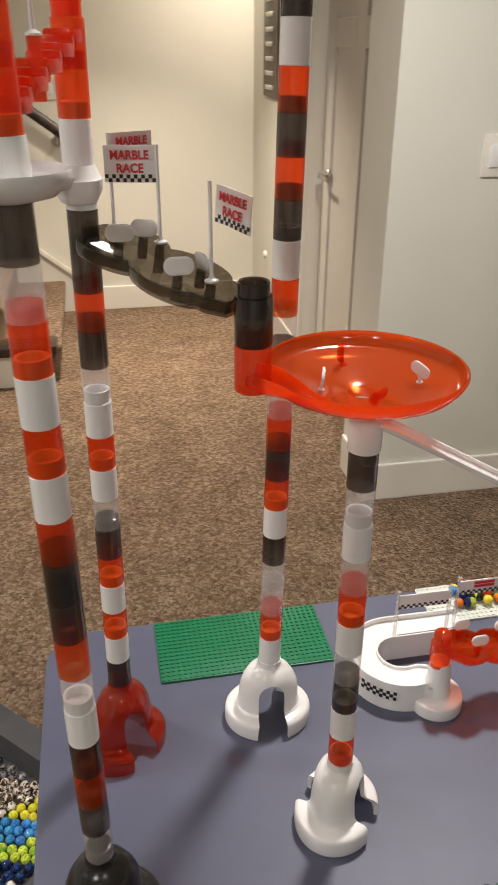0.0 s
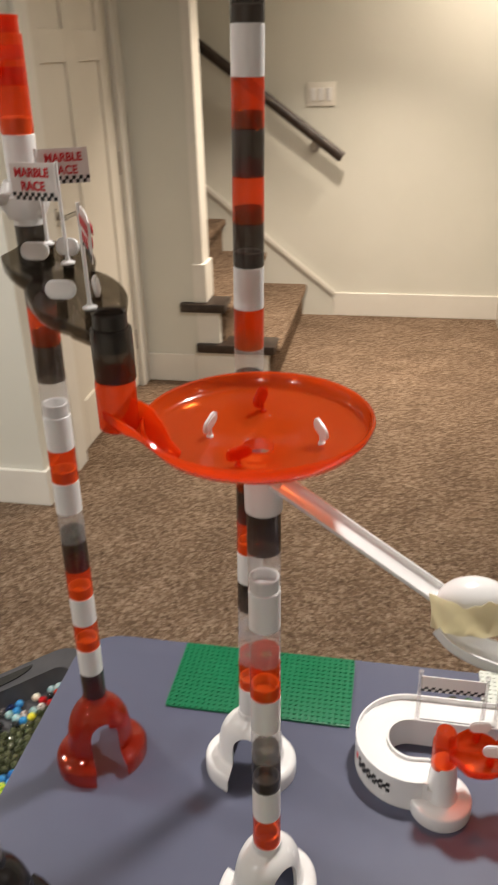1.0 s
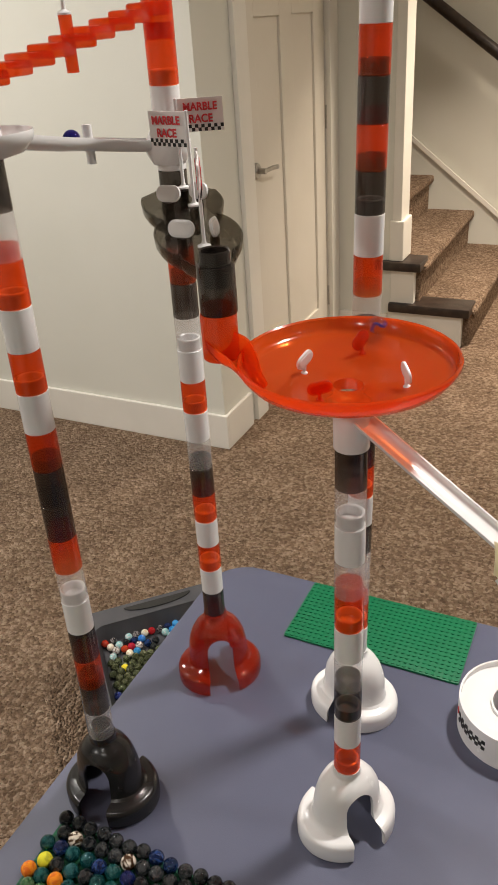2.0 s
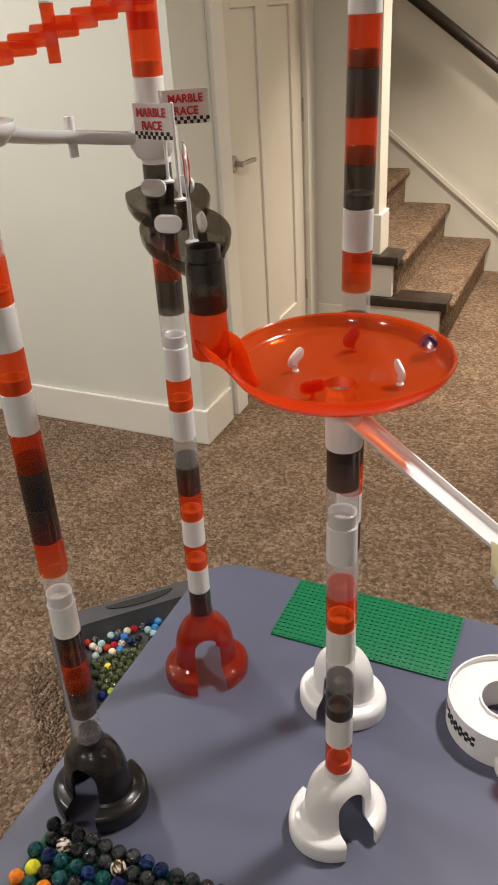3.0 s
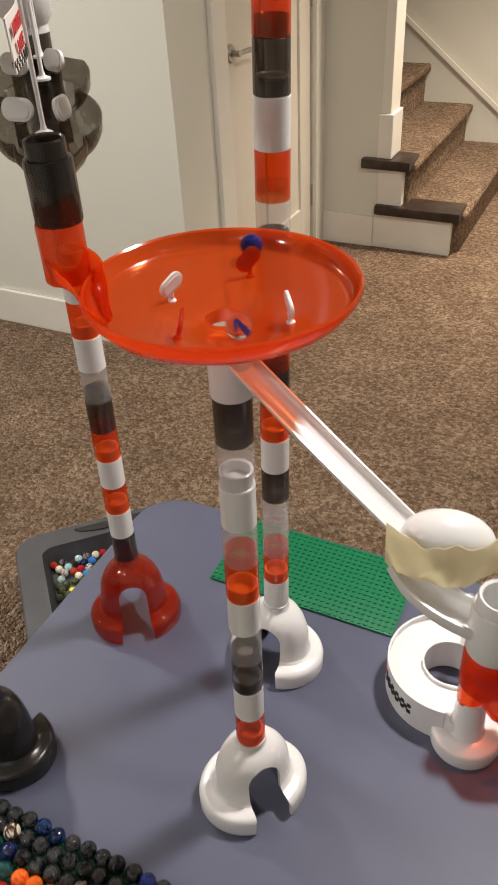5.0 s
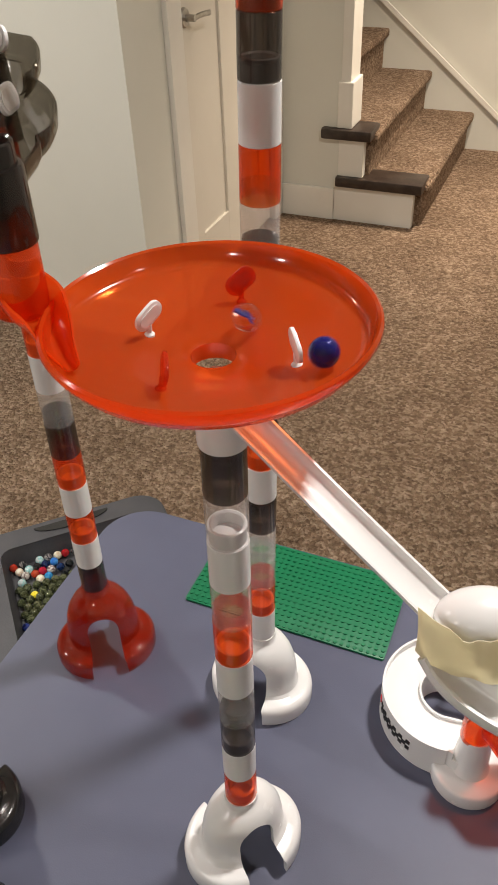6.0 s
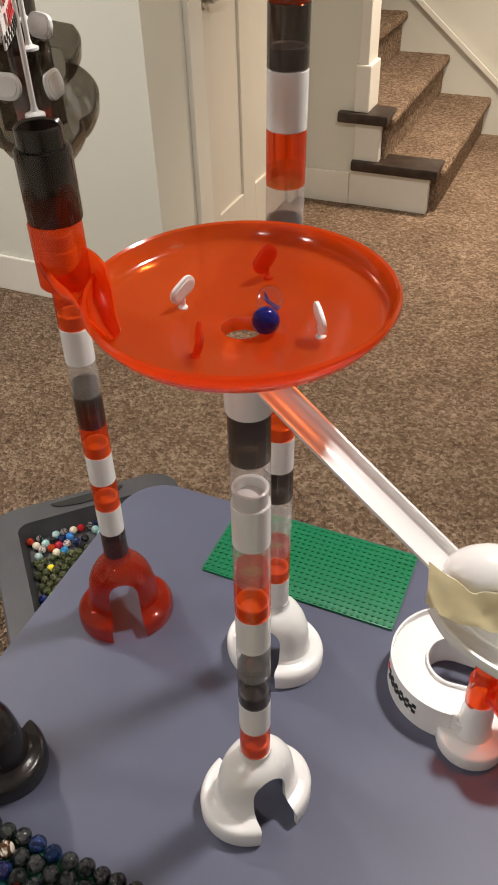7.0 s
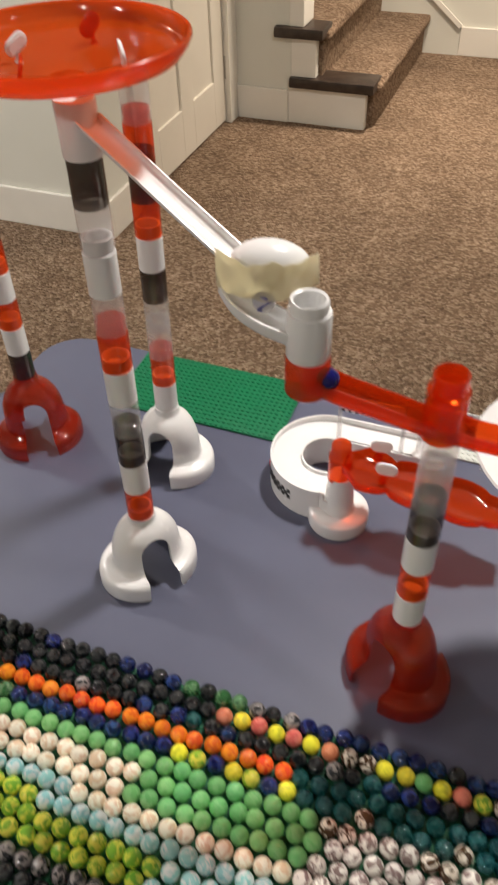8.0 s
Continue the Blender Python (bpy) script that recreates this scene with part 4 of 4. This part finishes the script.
def mat_colour(row, u, rnd):
    """Which marble lies in a row of the woven mat, at a distance from its left end."""
    x = rnd.random()
    if u < 0.13:
        table_ = {0: "dark", 1: "brown" if x < 0.35 else "dark", 2: "teal" if x < 0.6 else "navy", 3: "yellow" if u < 0.02 else ("teal" if x < 0.8 else "dark"), 4: "teal" if x < 0.45 else ("blue" if x < 0.7 else "orange")}
        return table_.get(row, ("silver", "green", "red", "silver")[row % 4])
    if row == 0:
        return "navy" if x < (0.6 if u > 0.45 else 0.2) else ("dark" if x < 0.75 else ("green" if x < 0.85 else "silver"))
    if row == 1:
        if 0.44 < u < 0.575:
            return "yellow" if int(u / 0.0175) % 2 else "pink"
        return "dark" if u < 0.44 else ("frost", "lime", "brown", "yellow", "silver", "pink")[int(x * 6)]
    if row == 2:
        return "dark" if x < 0.5 else ("navy" if x < 0.8 else ("silver" if x < 0.92 else "teal"))
    if row == 3:
        return "orange" if u < 0.53 else "teal"
    if row in (4, 5, 6) and u < 0.205:
        return "red" if u < 0.165 else "silver"
    if row == 4:
        if u < 0.25:
            return "green"
        if u < 0.41:
            return "navy"
        return ("yellow", "lime", "navy")[int(u / 0.0175) % 3] if u < 0.545 else ("teal" if x < 0.8 else "brown")
    if row == 5:
        return "green" if u < 0.24 else ("frost" if u < 0.57 else ("brown" if x < 0.6 else "white"))
    if row in (6, 7):
        return "silver" if u < 0.20 else ("cream" if u < 0.40 else ("frost" if u < 0.58 else "white"))
    if row == 8:
        return "silver" if u < 0.22 else ("ice" if u < 0.36 else ("cream" if u < 0.56 else "white"))
    if row == 9:
        return "lime" if u < 0.33 else ("ice" if u < 0.56 else "cream")
    if row == 10:
        return "blue" if u < 0.27 else ("lime" if u < 0.46 else "ice")
    if row == 11:
        return "lime" if u < 0.44 else "ice"
    return ("silver", "dark", "green")[row % 3]


def marble_mat():
    mm = thing("marble_mat", "woven mat of coloured glass marbles on green net", "marble mat", ROOM)
    part("net", slab(rounded(0.003, 0.80, 0.20, 0.509, 0.006, 3), TOP + 0.0004, TOP + 0.0045), NET, mm, "green plastic net under the marbles", smooth=False)
    rnd = random.Random(5)
    spots = []
    for row in range(18):
        v = 0.5065 - row * 0.0163
        for col in range(45):
            u = 0.008 + col * 0.0176 + (0.0088 if row % 2 else 0)
            spots.append((row, u + rnd.uniform(-0.0012, 0.0012), v + rnd.uniform(-0.0012, 0.0012), mat_colour(row, u, rnd)))
    near = [s for s in spots if s[0] < 8 and s[1] < 0.66]
    near = near[:300]
    keep = set(map(id, near))
    r = 0.0087
    for s in near:
        _, u, v, c = s
        part("marble", sphere_mesh(GLASS[c], r), GLASS[c], mm, m=pose(u, v, TOP + r + 0.0012, rnd.uniform(0, 360), rnd.uniform(0, 360), 0))
    rest = {}
    for s in spots:
        if id(s) not in keep:
            rest.setdefault(s[3], []).append(s)
    for c, group in rest.items():
        src = sphere_mesh(GLASS[c], r)
        base = [tuple(v.co) for v in src.vertices]
        polys = [tuple(p.vertices) for p in src.polygons]
        verts, faces = [], []
        for _, u, v, _c in group:
            k = len(verts)
            verts += [(x + u, y + v, z + TOP + r + 0.0012) for x, y, z in base]
            faces += [tuple(i + k for i in p) for p in polys]
        me = bpy.data.meshes.new("marble_rows")
        me.from_pydata(verts, [], faces)
        me.materials.append(GLASS[c])
        for p in me.polygons:
            p.use_smooth = True
        ob = new("marble_rows", me)
        ob.parent = mm
        ob["kind"] = "stuff"


marble_mat()


def loose(m, colour, r=0.008, label=""):
    ob = part("marble", sphere_mesh(GLASS[colour], r), GLASS[colour], None, "", m)
    return tagged(ob, label or "loose " + colour.replace("frost", "pale green").replace("ice", "pale blue").replace("lime", "yellow-green") + " coloured glass marble", "marble", "loose marbles")


rnd = random.Random(8)
for k in range(26):
    p = uv(0.585 + rnd.random() * 0.17, 0.955 + rnd.random() * 0.045, TOP + 0.0130)
    loose(Matrix.Translation((p.x, p.y, p.z)), rnd.choice(("blue", "blue", "navy", "orange", "lime", "green", "dark", "yellow")))
for k in range(7):
    p = uv(0.495 + 0.017 * (k % 4) + 0.004 * k, 0.925 + 0.018 * (k // 4), TOP + 0.0082)
    loose(Matrix.Translation((p.x, p.y, p.z)), ("olive", "green", "olive", "dark")[k % 4])


# ---- storage bin on the carpet ----
def storage_bin():
    yaw = math.degrees(math.atan2(0.835, 0.55))
    m = pose(-0.920, 1.075, 0, 0, 0, yaw)
    bn = thing("storage_bin", "dark grey plastic storage tray with loose marbles in it", "storage bin", m)
    L, W, H, rimw = 0.46, 0.62, 0.185, 0.062
    out = rounded(0, L, -W, 0, 0.065, 8)
    inn = rounded(rimw, L - rimw, -W + rimw, -rimw, 0.03, 8)
    low = rounded(rimw + 0.012, L - rimw - 0.012, -W + rimw + 0.012, -rimw - 0.012, 0.025, 8)
    bm = bmesh.new()
    loops = [(rounded(0.03, L - 0.03, -W + 0.03, -0.03, 0.05, 8), 0.0), (out, H - 0.022), (out, H - 0.004), (rounded(0.004, L - 0.004, -W + 0.004, -0.004, 0.062, 8), H), (inn, H), (inn, H - 0.006), (low, 0.135)]
    rings = [[bm.verts.new((x, y, z)) for x, y in lp] for lp, z in loops]
    for a, b in zip(rings, rings[1:]):
        for i in range(len(a)):
            j = (i + 1) % len(a)
            bm.faces.new((a[i], a[j], b[j], b[i]))
    bm.faces.new(rings[0])
    bm.faces.new(rings[-1])
    part("tray", bm, BINGREY, bn)
    part("grip", slab([(0.15 + 0.18 * (0.5 - 0.5 * math.cos(math.pi * k / 12)), -0.020 - 0.026 * math.sin(math.pi * k / 12)) for k in range(13)], H + 0.0003, H + 0.003), BLACK, bn, "dark moulded grip slot")
    rr = random.Random(3)
    r = 0.0100
    stripes = {}
    for i in range(17):
        for j in range(27):
            x, y = 0.084 + i * 0.0204 + (j % 2) * 0.0102, -0.087 - j * 0.0186
            if x > L - 0.084 or y < -0.533:
                continue
            x, y = x + rr.uniform(-0.002, 0.002), y + rr.uniform(-0.002, 0.002)
            w = m @ Vector((x, y, 0.136 + r))
            if j < 4 - i * 0.1:
                if rr.random() < 0.75:
                    loose(Matrix.Translation(w), rr.choice(("white", "white", "silver", "ice", "navy", "dark", "dark", "cream", "silver", "red", "ice", "yellow", "blue")), r)
            elif y > -0.27:
                stripes.setdefault("olive", []).append(w)
            else:
                k = int((1.27 - w.y) / 0.045)
                c = ("dark", "silver", "brown", "yellow", "blue", "lime", "navy", "white", "lime")[min(max(k, 0), 8)]
                if c == "yellow" and w.x < -0.42:
                    c = "brown"
                stripes.setdefault(c, []).append(w)
    for c, spots in stripes.items():
        src = sphere_mesh(GLASS[c], r)
        base = [tuple(v.co) for v in src.vertices]
        polys = [tuple(q.vertices) for q in src.polygons]
        verts, faces = [], []
        for w in spots:
            k = len(verts)
            verts += [(x + w.x, y + w.y, z + w.z) for x, y, z in base]
            faces += [tuple(q + k for q in f) for f in polys]
        me = bpy.data.meshes.new("marble_rows")
        me.from_pydata(verts, [], faces)
        me.materials.append(GLASS[c])
        for q in me.polygons:
            q.use_smooth = True
        tagged(new("marble_rows", me), "rows of small glass marbles packed in the grey tray", "marbles", kind="stuff")


storage_bin()
p = Vector((-0.699, 1.067, 0.146))
tagged(loose(Matrix.Translation(p), "yellow", 0.010), "bright yellow glass marble in the grey tray")


# ---- the two rolling marbles ----
def glass_ball(name, tint, core, label):
    m, t, p = nodes_of(name)
    p.inputs["Base Color"].default_value = (*tint, 1)
    p.inputs["Roughness"].default_value, p.inputs["Transmission Weight"].default_value, p.inputs["IOR"].default_value = 0.02, core, 1.5
    bm = bmesh.new()
    bmesh.ops.create_uvsphere(bm, u_segments=28, v_segments=16, radius=0.008)
    ob = part("rolling_marble", bm, m)
    return tagged(ob, label, "marble", "rolling marbles"), ob


clear_ball, _ = glass_ball("clear_blue_glass", (0.86, 0.87, 0.97), 1.0, "clear glass marble with a blue swirl rolling down the run")
ribbon = sweep(curve_points([(-0.004, -0.004, -0.004), (0.002, -0.001, -0.002), (-0.001, 0.003, 0.001), (0.003, 0.004, 0.005)]), [(-0.0008, -0.0002), (0.0008, -0.0002), (0.0008, 0.0002), (-0.0008, 0.0002)])
part("swirl", ribbon, plastic("blue_ribbon", (0.05, 0.05, 0.35), 0.3), clear_ball, "blue swirl inside the glass")
blue_ball, _ = glass_ball("deep_blue_glass", (0.012, 0.014, 0.16), 0.35, "deep blue glass marble rolling down the run")


def motions():
    """Keys the two marbles along the run."""
    def ride(x, y):
        return dish_floor(min(0.082, math.hypot(x - DX, y - DY))) + 0.0088

    def orbit(t, r, deg):
        x, y = DX + r * math.cos(radians(deg)), DY + r * math.sin(radians(deg))
        return (t, x, y, ride(x, y))

    one = [
        (0, -0.125, 0.728, 1.4365), (0.1, -0.114, 0.748, 1.4350), (0.2, -0.103, 0.765, 1.4330), (0.3, -0.096, 0.780, 1.4180), (0.4, -0.072, 0.766, 1.3700), (0.5, -0.028, 0.729, 1.3610),
        (0.6, 0.006, 0.704, 1.3540), (0.8, 0.034, 0.684, 1.3490), (1.0, 0.060, 0.664, 1.3460), (1.1, 0.068, 0.655, 1.3300), (1.2, 0.068, 0.651, 1.3020), (1.3, 0.070, 0.649, 1.2930), (1.4, 0.082, 0.642, 1.2830),
        (1.5, 0.113, 0.649, ride(0.113, 0.649)),
        (1.6, 0.167, 0.648, ride(0.167, 0.648)),
        (1.7, 0.223, 0.67, ride(0.223, 0.67)),
        orbit(1.8, 0.074, 32), orbit(1.9, 0.077, 68), orbit(2.0, 0.078, 102), orbit(2.1, 0.078, 136), orbit(2.2, 0.077, 170), orbit(2.3, 0.076, 203), orbit(2.4, 0.075, 237), orbit(2.5, 0.074, 271), orbit(2.6, 0.073, 304), orbit(2.7, 0.072, 339),
        (2.8, 0.235, 0.703, ride(0.235, 0.703)),
        (2.9, 0.212, 0.747, ride(0.212, 0.747)),
        (3, 0.206, 0.757, ride(0.206, 0.757)),
        (3.1, 0.171, 0.773, ride(0.171, 0.773)),
        (3.2, 0.146, 0.769, ride(0.146, 0.769)),
        (3.3, 0.124, 0.747, ride(0.124, 0.747)),
        (3.4, 0.109, 0.721, ride(0.109, 0.721)),
        (3.5, 0.104, 0.692, ride(0.104, 0.692)),
        (3.6, 0.118, 0.661, ride(0.118, 0.661)),
        (3.7, 0.137, 0.654, ride(0.137, 0.654)),
        (3.8, 0.153, 0.658, ride(0.153, 0.658)),
        (3.9, 0.185, 0.669, ride(0.185, 0.669)),
        (4, 0.21, 0.691, ride(0.21, 0.691)),
        (4.1, 0.23, 0.703, ride(0.23, 0.703)),
        (4.2, 0.222, 0.739, ride(0.222, 0.739)),
        (4.3, 0.198, 0.756, ride(0.198, 0.756)),
        (4.4, 0.176, 0.762, ride(0.176, 0.762)),
        (4.5, 0.15, 0.764, ride(0.15, 0.764)),
        (4.6, 0.137, 0.752, ride(0.137, 0.752)),
        (4.7, 0.128, 0.731, ride(0.128, 0.731)),
        (4.8, 0.142, 0.693, ride(0.142, 0.693)),
        (4.9, 0.171, 0.67, ride(0.171, 0.67)),
        (5, 0.195, 0.67, ride(0.195, 0.67)),
        (5.1, 0.21, 0.68, ride(0.21, 0.68)),
        (5.2, 0.205, 0.695, ride(0.205, 0.695)),
        orbit(5.3, 0.042, 58), orbit(5.4, 0.041, 108), orbit(5.5, 0.039, 162), orbit(5.6, 0.037, 216), orbit(5.7, 0.034, 270), orbit(5.8, 0.031, 325), orbit(5.9, 0.028, 382), orbit(6.0, 0.026, 440), orbit(6.1, 0.023, 520), orbit(6.2, 0.020, 600),
        (6.3, 0.178, 0.678, ride(0.178, 0.678)),
        (6.4, 0.175, 0.69, ride(0.175, 0.69)),
        (6.5, 0.162, 0.7, ride(0.162, 0.7)),
        (6.6, 0.141, 0.691, ride(0.141, 0.691)),
        (6.7, 0.145, 0.687, ride(0.145, 0.687)),
        (6.8, 0.14, 0.696, ride(0.14, 0.696)),
        (6.9, 0.163, 0.701, ride(0.163, 0.701)),
        (7, 0.165, 0.718, ride(0.165, 0.718)),
        (7.1, 0.17, 0.698, ride(0.17, 0.698)),
        (7.2, 0.167, 0.68, ride(0.167, 0.68)),
        (7.3, 0.174, 0.679, ride(0.174, 0.679)),
        (7.4, 0.1640, 0.6960, 1.2440), (7.5, 0.2060, 0.6850, 1.2240), (7.6, 0.2560, 0.6745, 1.2010), (7.7, 0.2980, 0.6650, 1.1800), (7.8, 0.3140, 0.6590, 1.1610), (7.9, 0.3260, 0.6560, 1.1560), (8.0, 0.3430, 0.6600, 1.1550),
    ]
    two = [
        (0, -0.088, 0.596, 1.4520), (0.8, -0.091, 0.600, 1.4515), (1.4, -0.088, 0.611, 1.4510), (1.8, -0.110, 0.672, 1.4420), (2.2, -0.122, 0.712, 1.4365), (2.4, -0.103, 0.765, 1.4330), (2.5, -0.096, 0.780, 1.4180),
        (2.55, -0.072, 0.766, 1.3700), (2.65, -0.028, 0.729, 1.3610), (2.8, 0.052, 0.674, 1.3470), (3.0, 0.066, 0.659, 1.3450), (3.1, 0.068, 0.655, 1.3300), (3.2, 0.068, 0.651, 1.3060), (3.3, 0.074, 0.646, 1.2900),
        (3.4, 0.129, 0.646, ride(0.129, 0.646)),
        (3.5, 0.198, 0.638, ride(0.198, 0.638)),
        (3.6, 0.224, 0.695, ride(0.224, 0.695)),
        (3.7, 0.216, 0.743, ride(0.216, 0.743)),
        (3.8, 0.1649, 0.7774, ride(0.1649, 0.7774)),
        (3.9, 0.1203, 0.7671, ride(0.1203, 0.7671)),
        (4, 0.092, 0.737, ride(0.092, 0.737)),
        (4.1, 0.088, 0.698, ride(0.088, 0.698)),
        (4.2, 0.113, 0.661, ride(0.113, 0.661)),
        (4.3, 0.146, 0.649, ride(0.146, 0.649)),
        (4.4, 0.195, 0.645, ride(0.195, 0.645)),
        (4.5, 0.224, 0.671, ride(0.224, 0.671)),
        (4.6, 0.234, 0.705, ride(0.234, 0.705)),
        (4.7, 0.217, 0.742, ride(0.217, 0.742)),
        (4.8, 0.189, 0.765, ride(0.189, 0.765)),
        (4.9, 0.157, 0.771, ride(0.157, 0.771)),
        (5, 0.133, 0.763, ride(0.133, 0.763)),
        (5.1, 0.11, 0.744, ride(0.11, 0.744)),
        (5.2, 0.096, 0.717, ride(0.096, 0.717)),
        orbit(5.3, 0.076, 186), orbit(5.4, 0.075, 211), orbit(5.5, 0.073, 236), orbit(5.6, 0.071, 262), orbit(5.7, 0.069, 288), orbit(5.8, 0.068, 313), orbit(5.9, 0.066, 339), orbit(6.0, 0.065, 5), orbit(6.1, 0.064, 31), orbit(6.2, 0.063, 57),
        (6.3, 0.171, 0.753, ride(0.171, 0.753)),
        (6.4, 0.164, 0.743, ride(0.164, 0.743)),
        (6.5, 0.172, 0.72, ride(0.172, 0.72)),
        (6.6, 0.18, 0.699, ride(0.18, 0.699)),
        (6.7, 0.162, 0.685, ride(0.162, 0.685)),
        (6.8, 0.165, 0.687, ride(0.165, 0.687)),
        (6.9, 0.172, 0.7, ride(0.172, 0.7)),
        (7, 0.176, 0.698, ride(0.176, 0.698)),
        (7.1, 0.1640, 0.6960, 1.2480), (7.2, 0.1820, 0.6910, 1.2360), (7.3, 0.2150, 0.6830, 1.2205), (7.4, 0.2580, 0.6740, 1.2005), (7.5, 0.3270, 0.6790, 1.1680), (7.6, 0.3220, 0.6560, 1.1580), (7.7, 0.3450, 0.6530, 1.1520),
        (7.8, 0.3690, 0.6570, 1.1470), (7.9, 0.3725, 0.6560, 1.1200), (8.0, 0.3930, 0.6610, 1.1085),
    ]
    for ball, rows in ((clear_ball, one), (blue_ball, two)):
        last, roll, keyed = None, 0.0, []
        for t, x, y, z in rows:
            p = Vector((x, y, z))
            if last is not None:
                roll += min(70.0, math.degrees((p - last).length / 0.008))
            last = p
            keyed.append((t, pose(x, y, z, roll * 0.8, roll * 0.5, 0)))
        walk(ball, keyed)

    def spin(paddle, x, y, tip, turns):
        z = dish_floor(math.hypot(x - DX, y - DY)) - 0.0005
        walk(paddle, [(t, pose(x - DX, y - DY, z, tip, 0, a)) for t, a in turns])

    spin(far_paddle, 0.146, 0.744, -16, [(0, 66), (3.6, 66), (4.0, 100), (4.5, 128), (4.8, 85), (5.2, 38), (6.3, 36), (6.7, 55), (7.0, 68), (8.0, 70)])
    spin(near_paddle, 0.163, 0.650, 14, [(0, 40), (4.5, 44), (4.7, 80), (5.0, 128), (5.2, 134), (7.0, 134), (8.0, 134)])


motions()
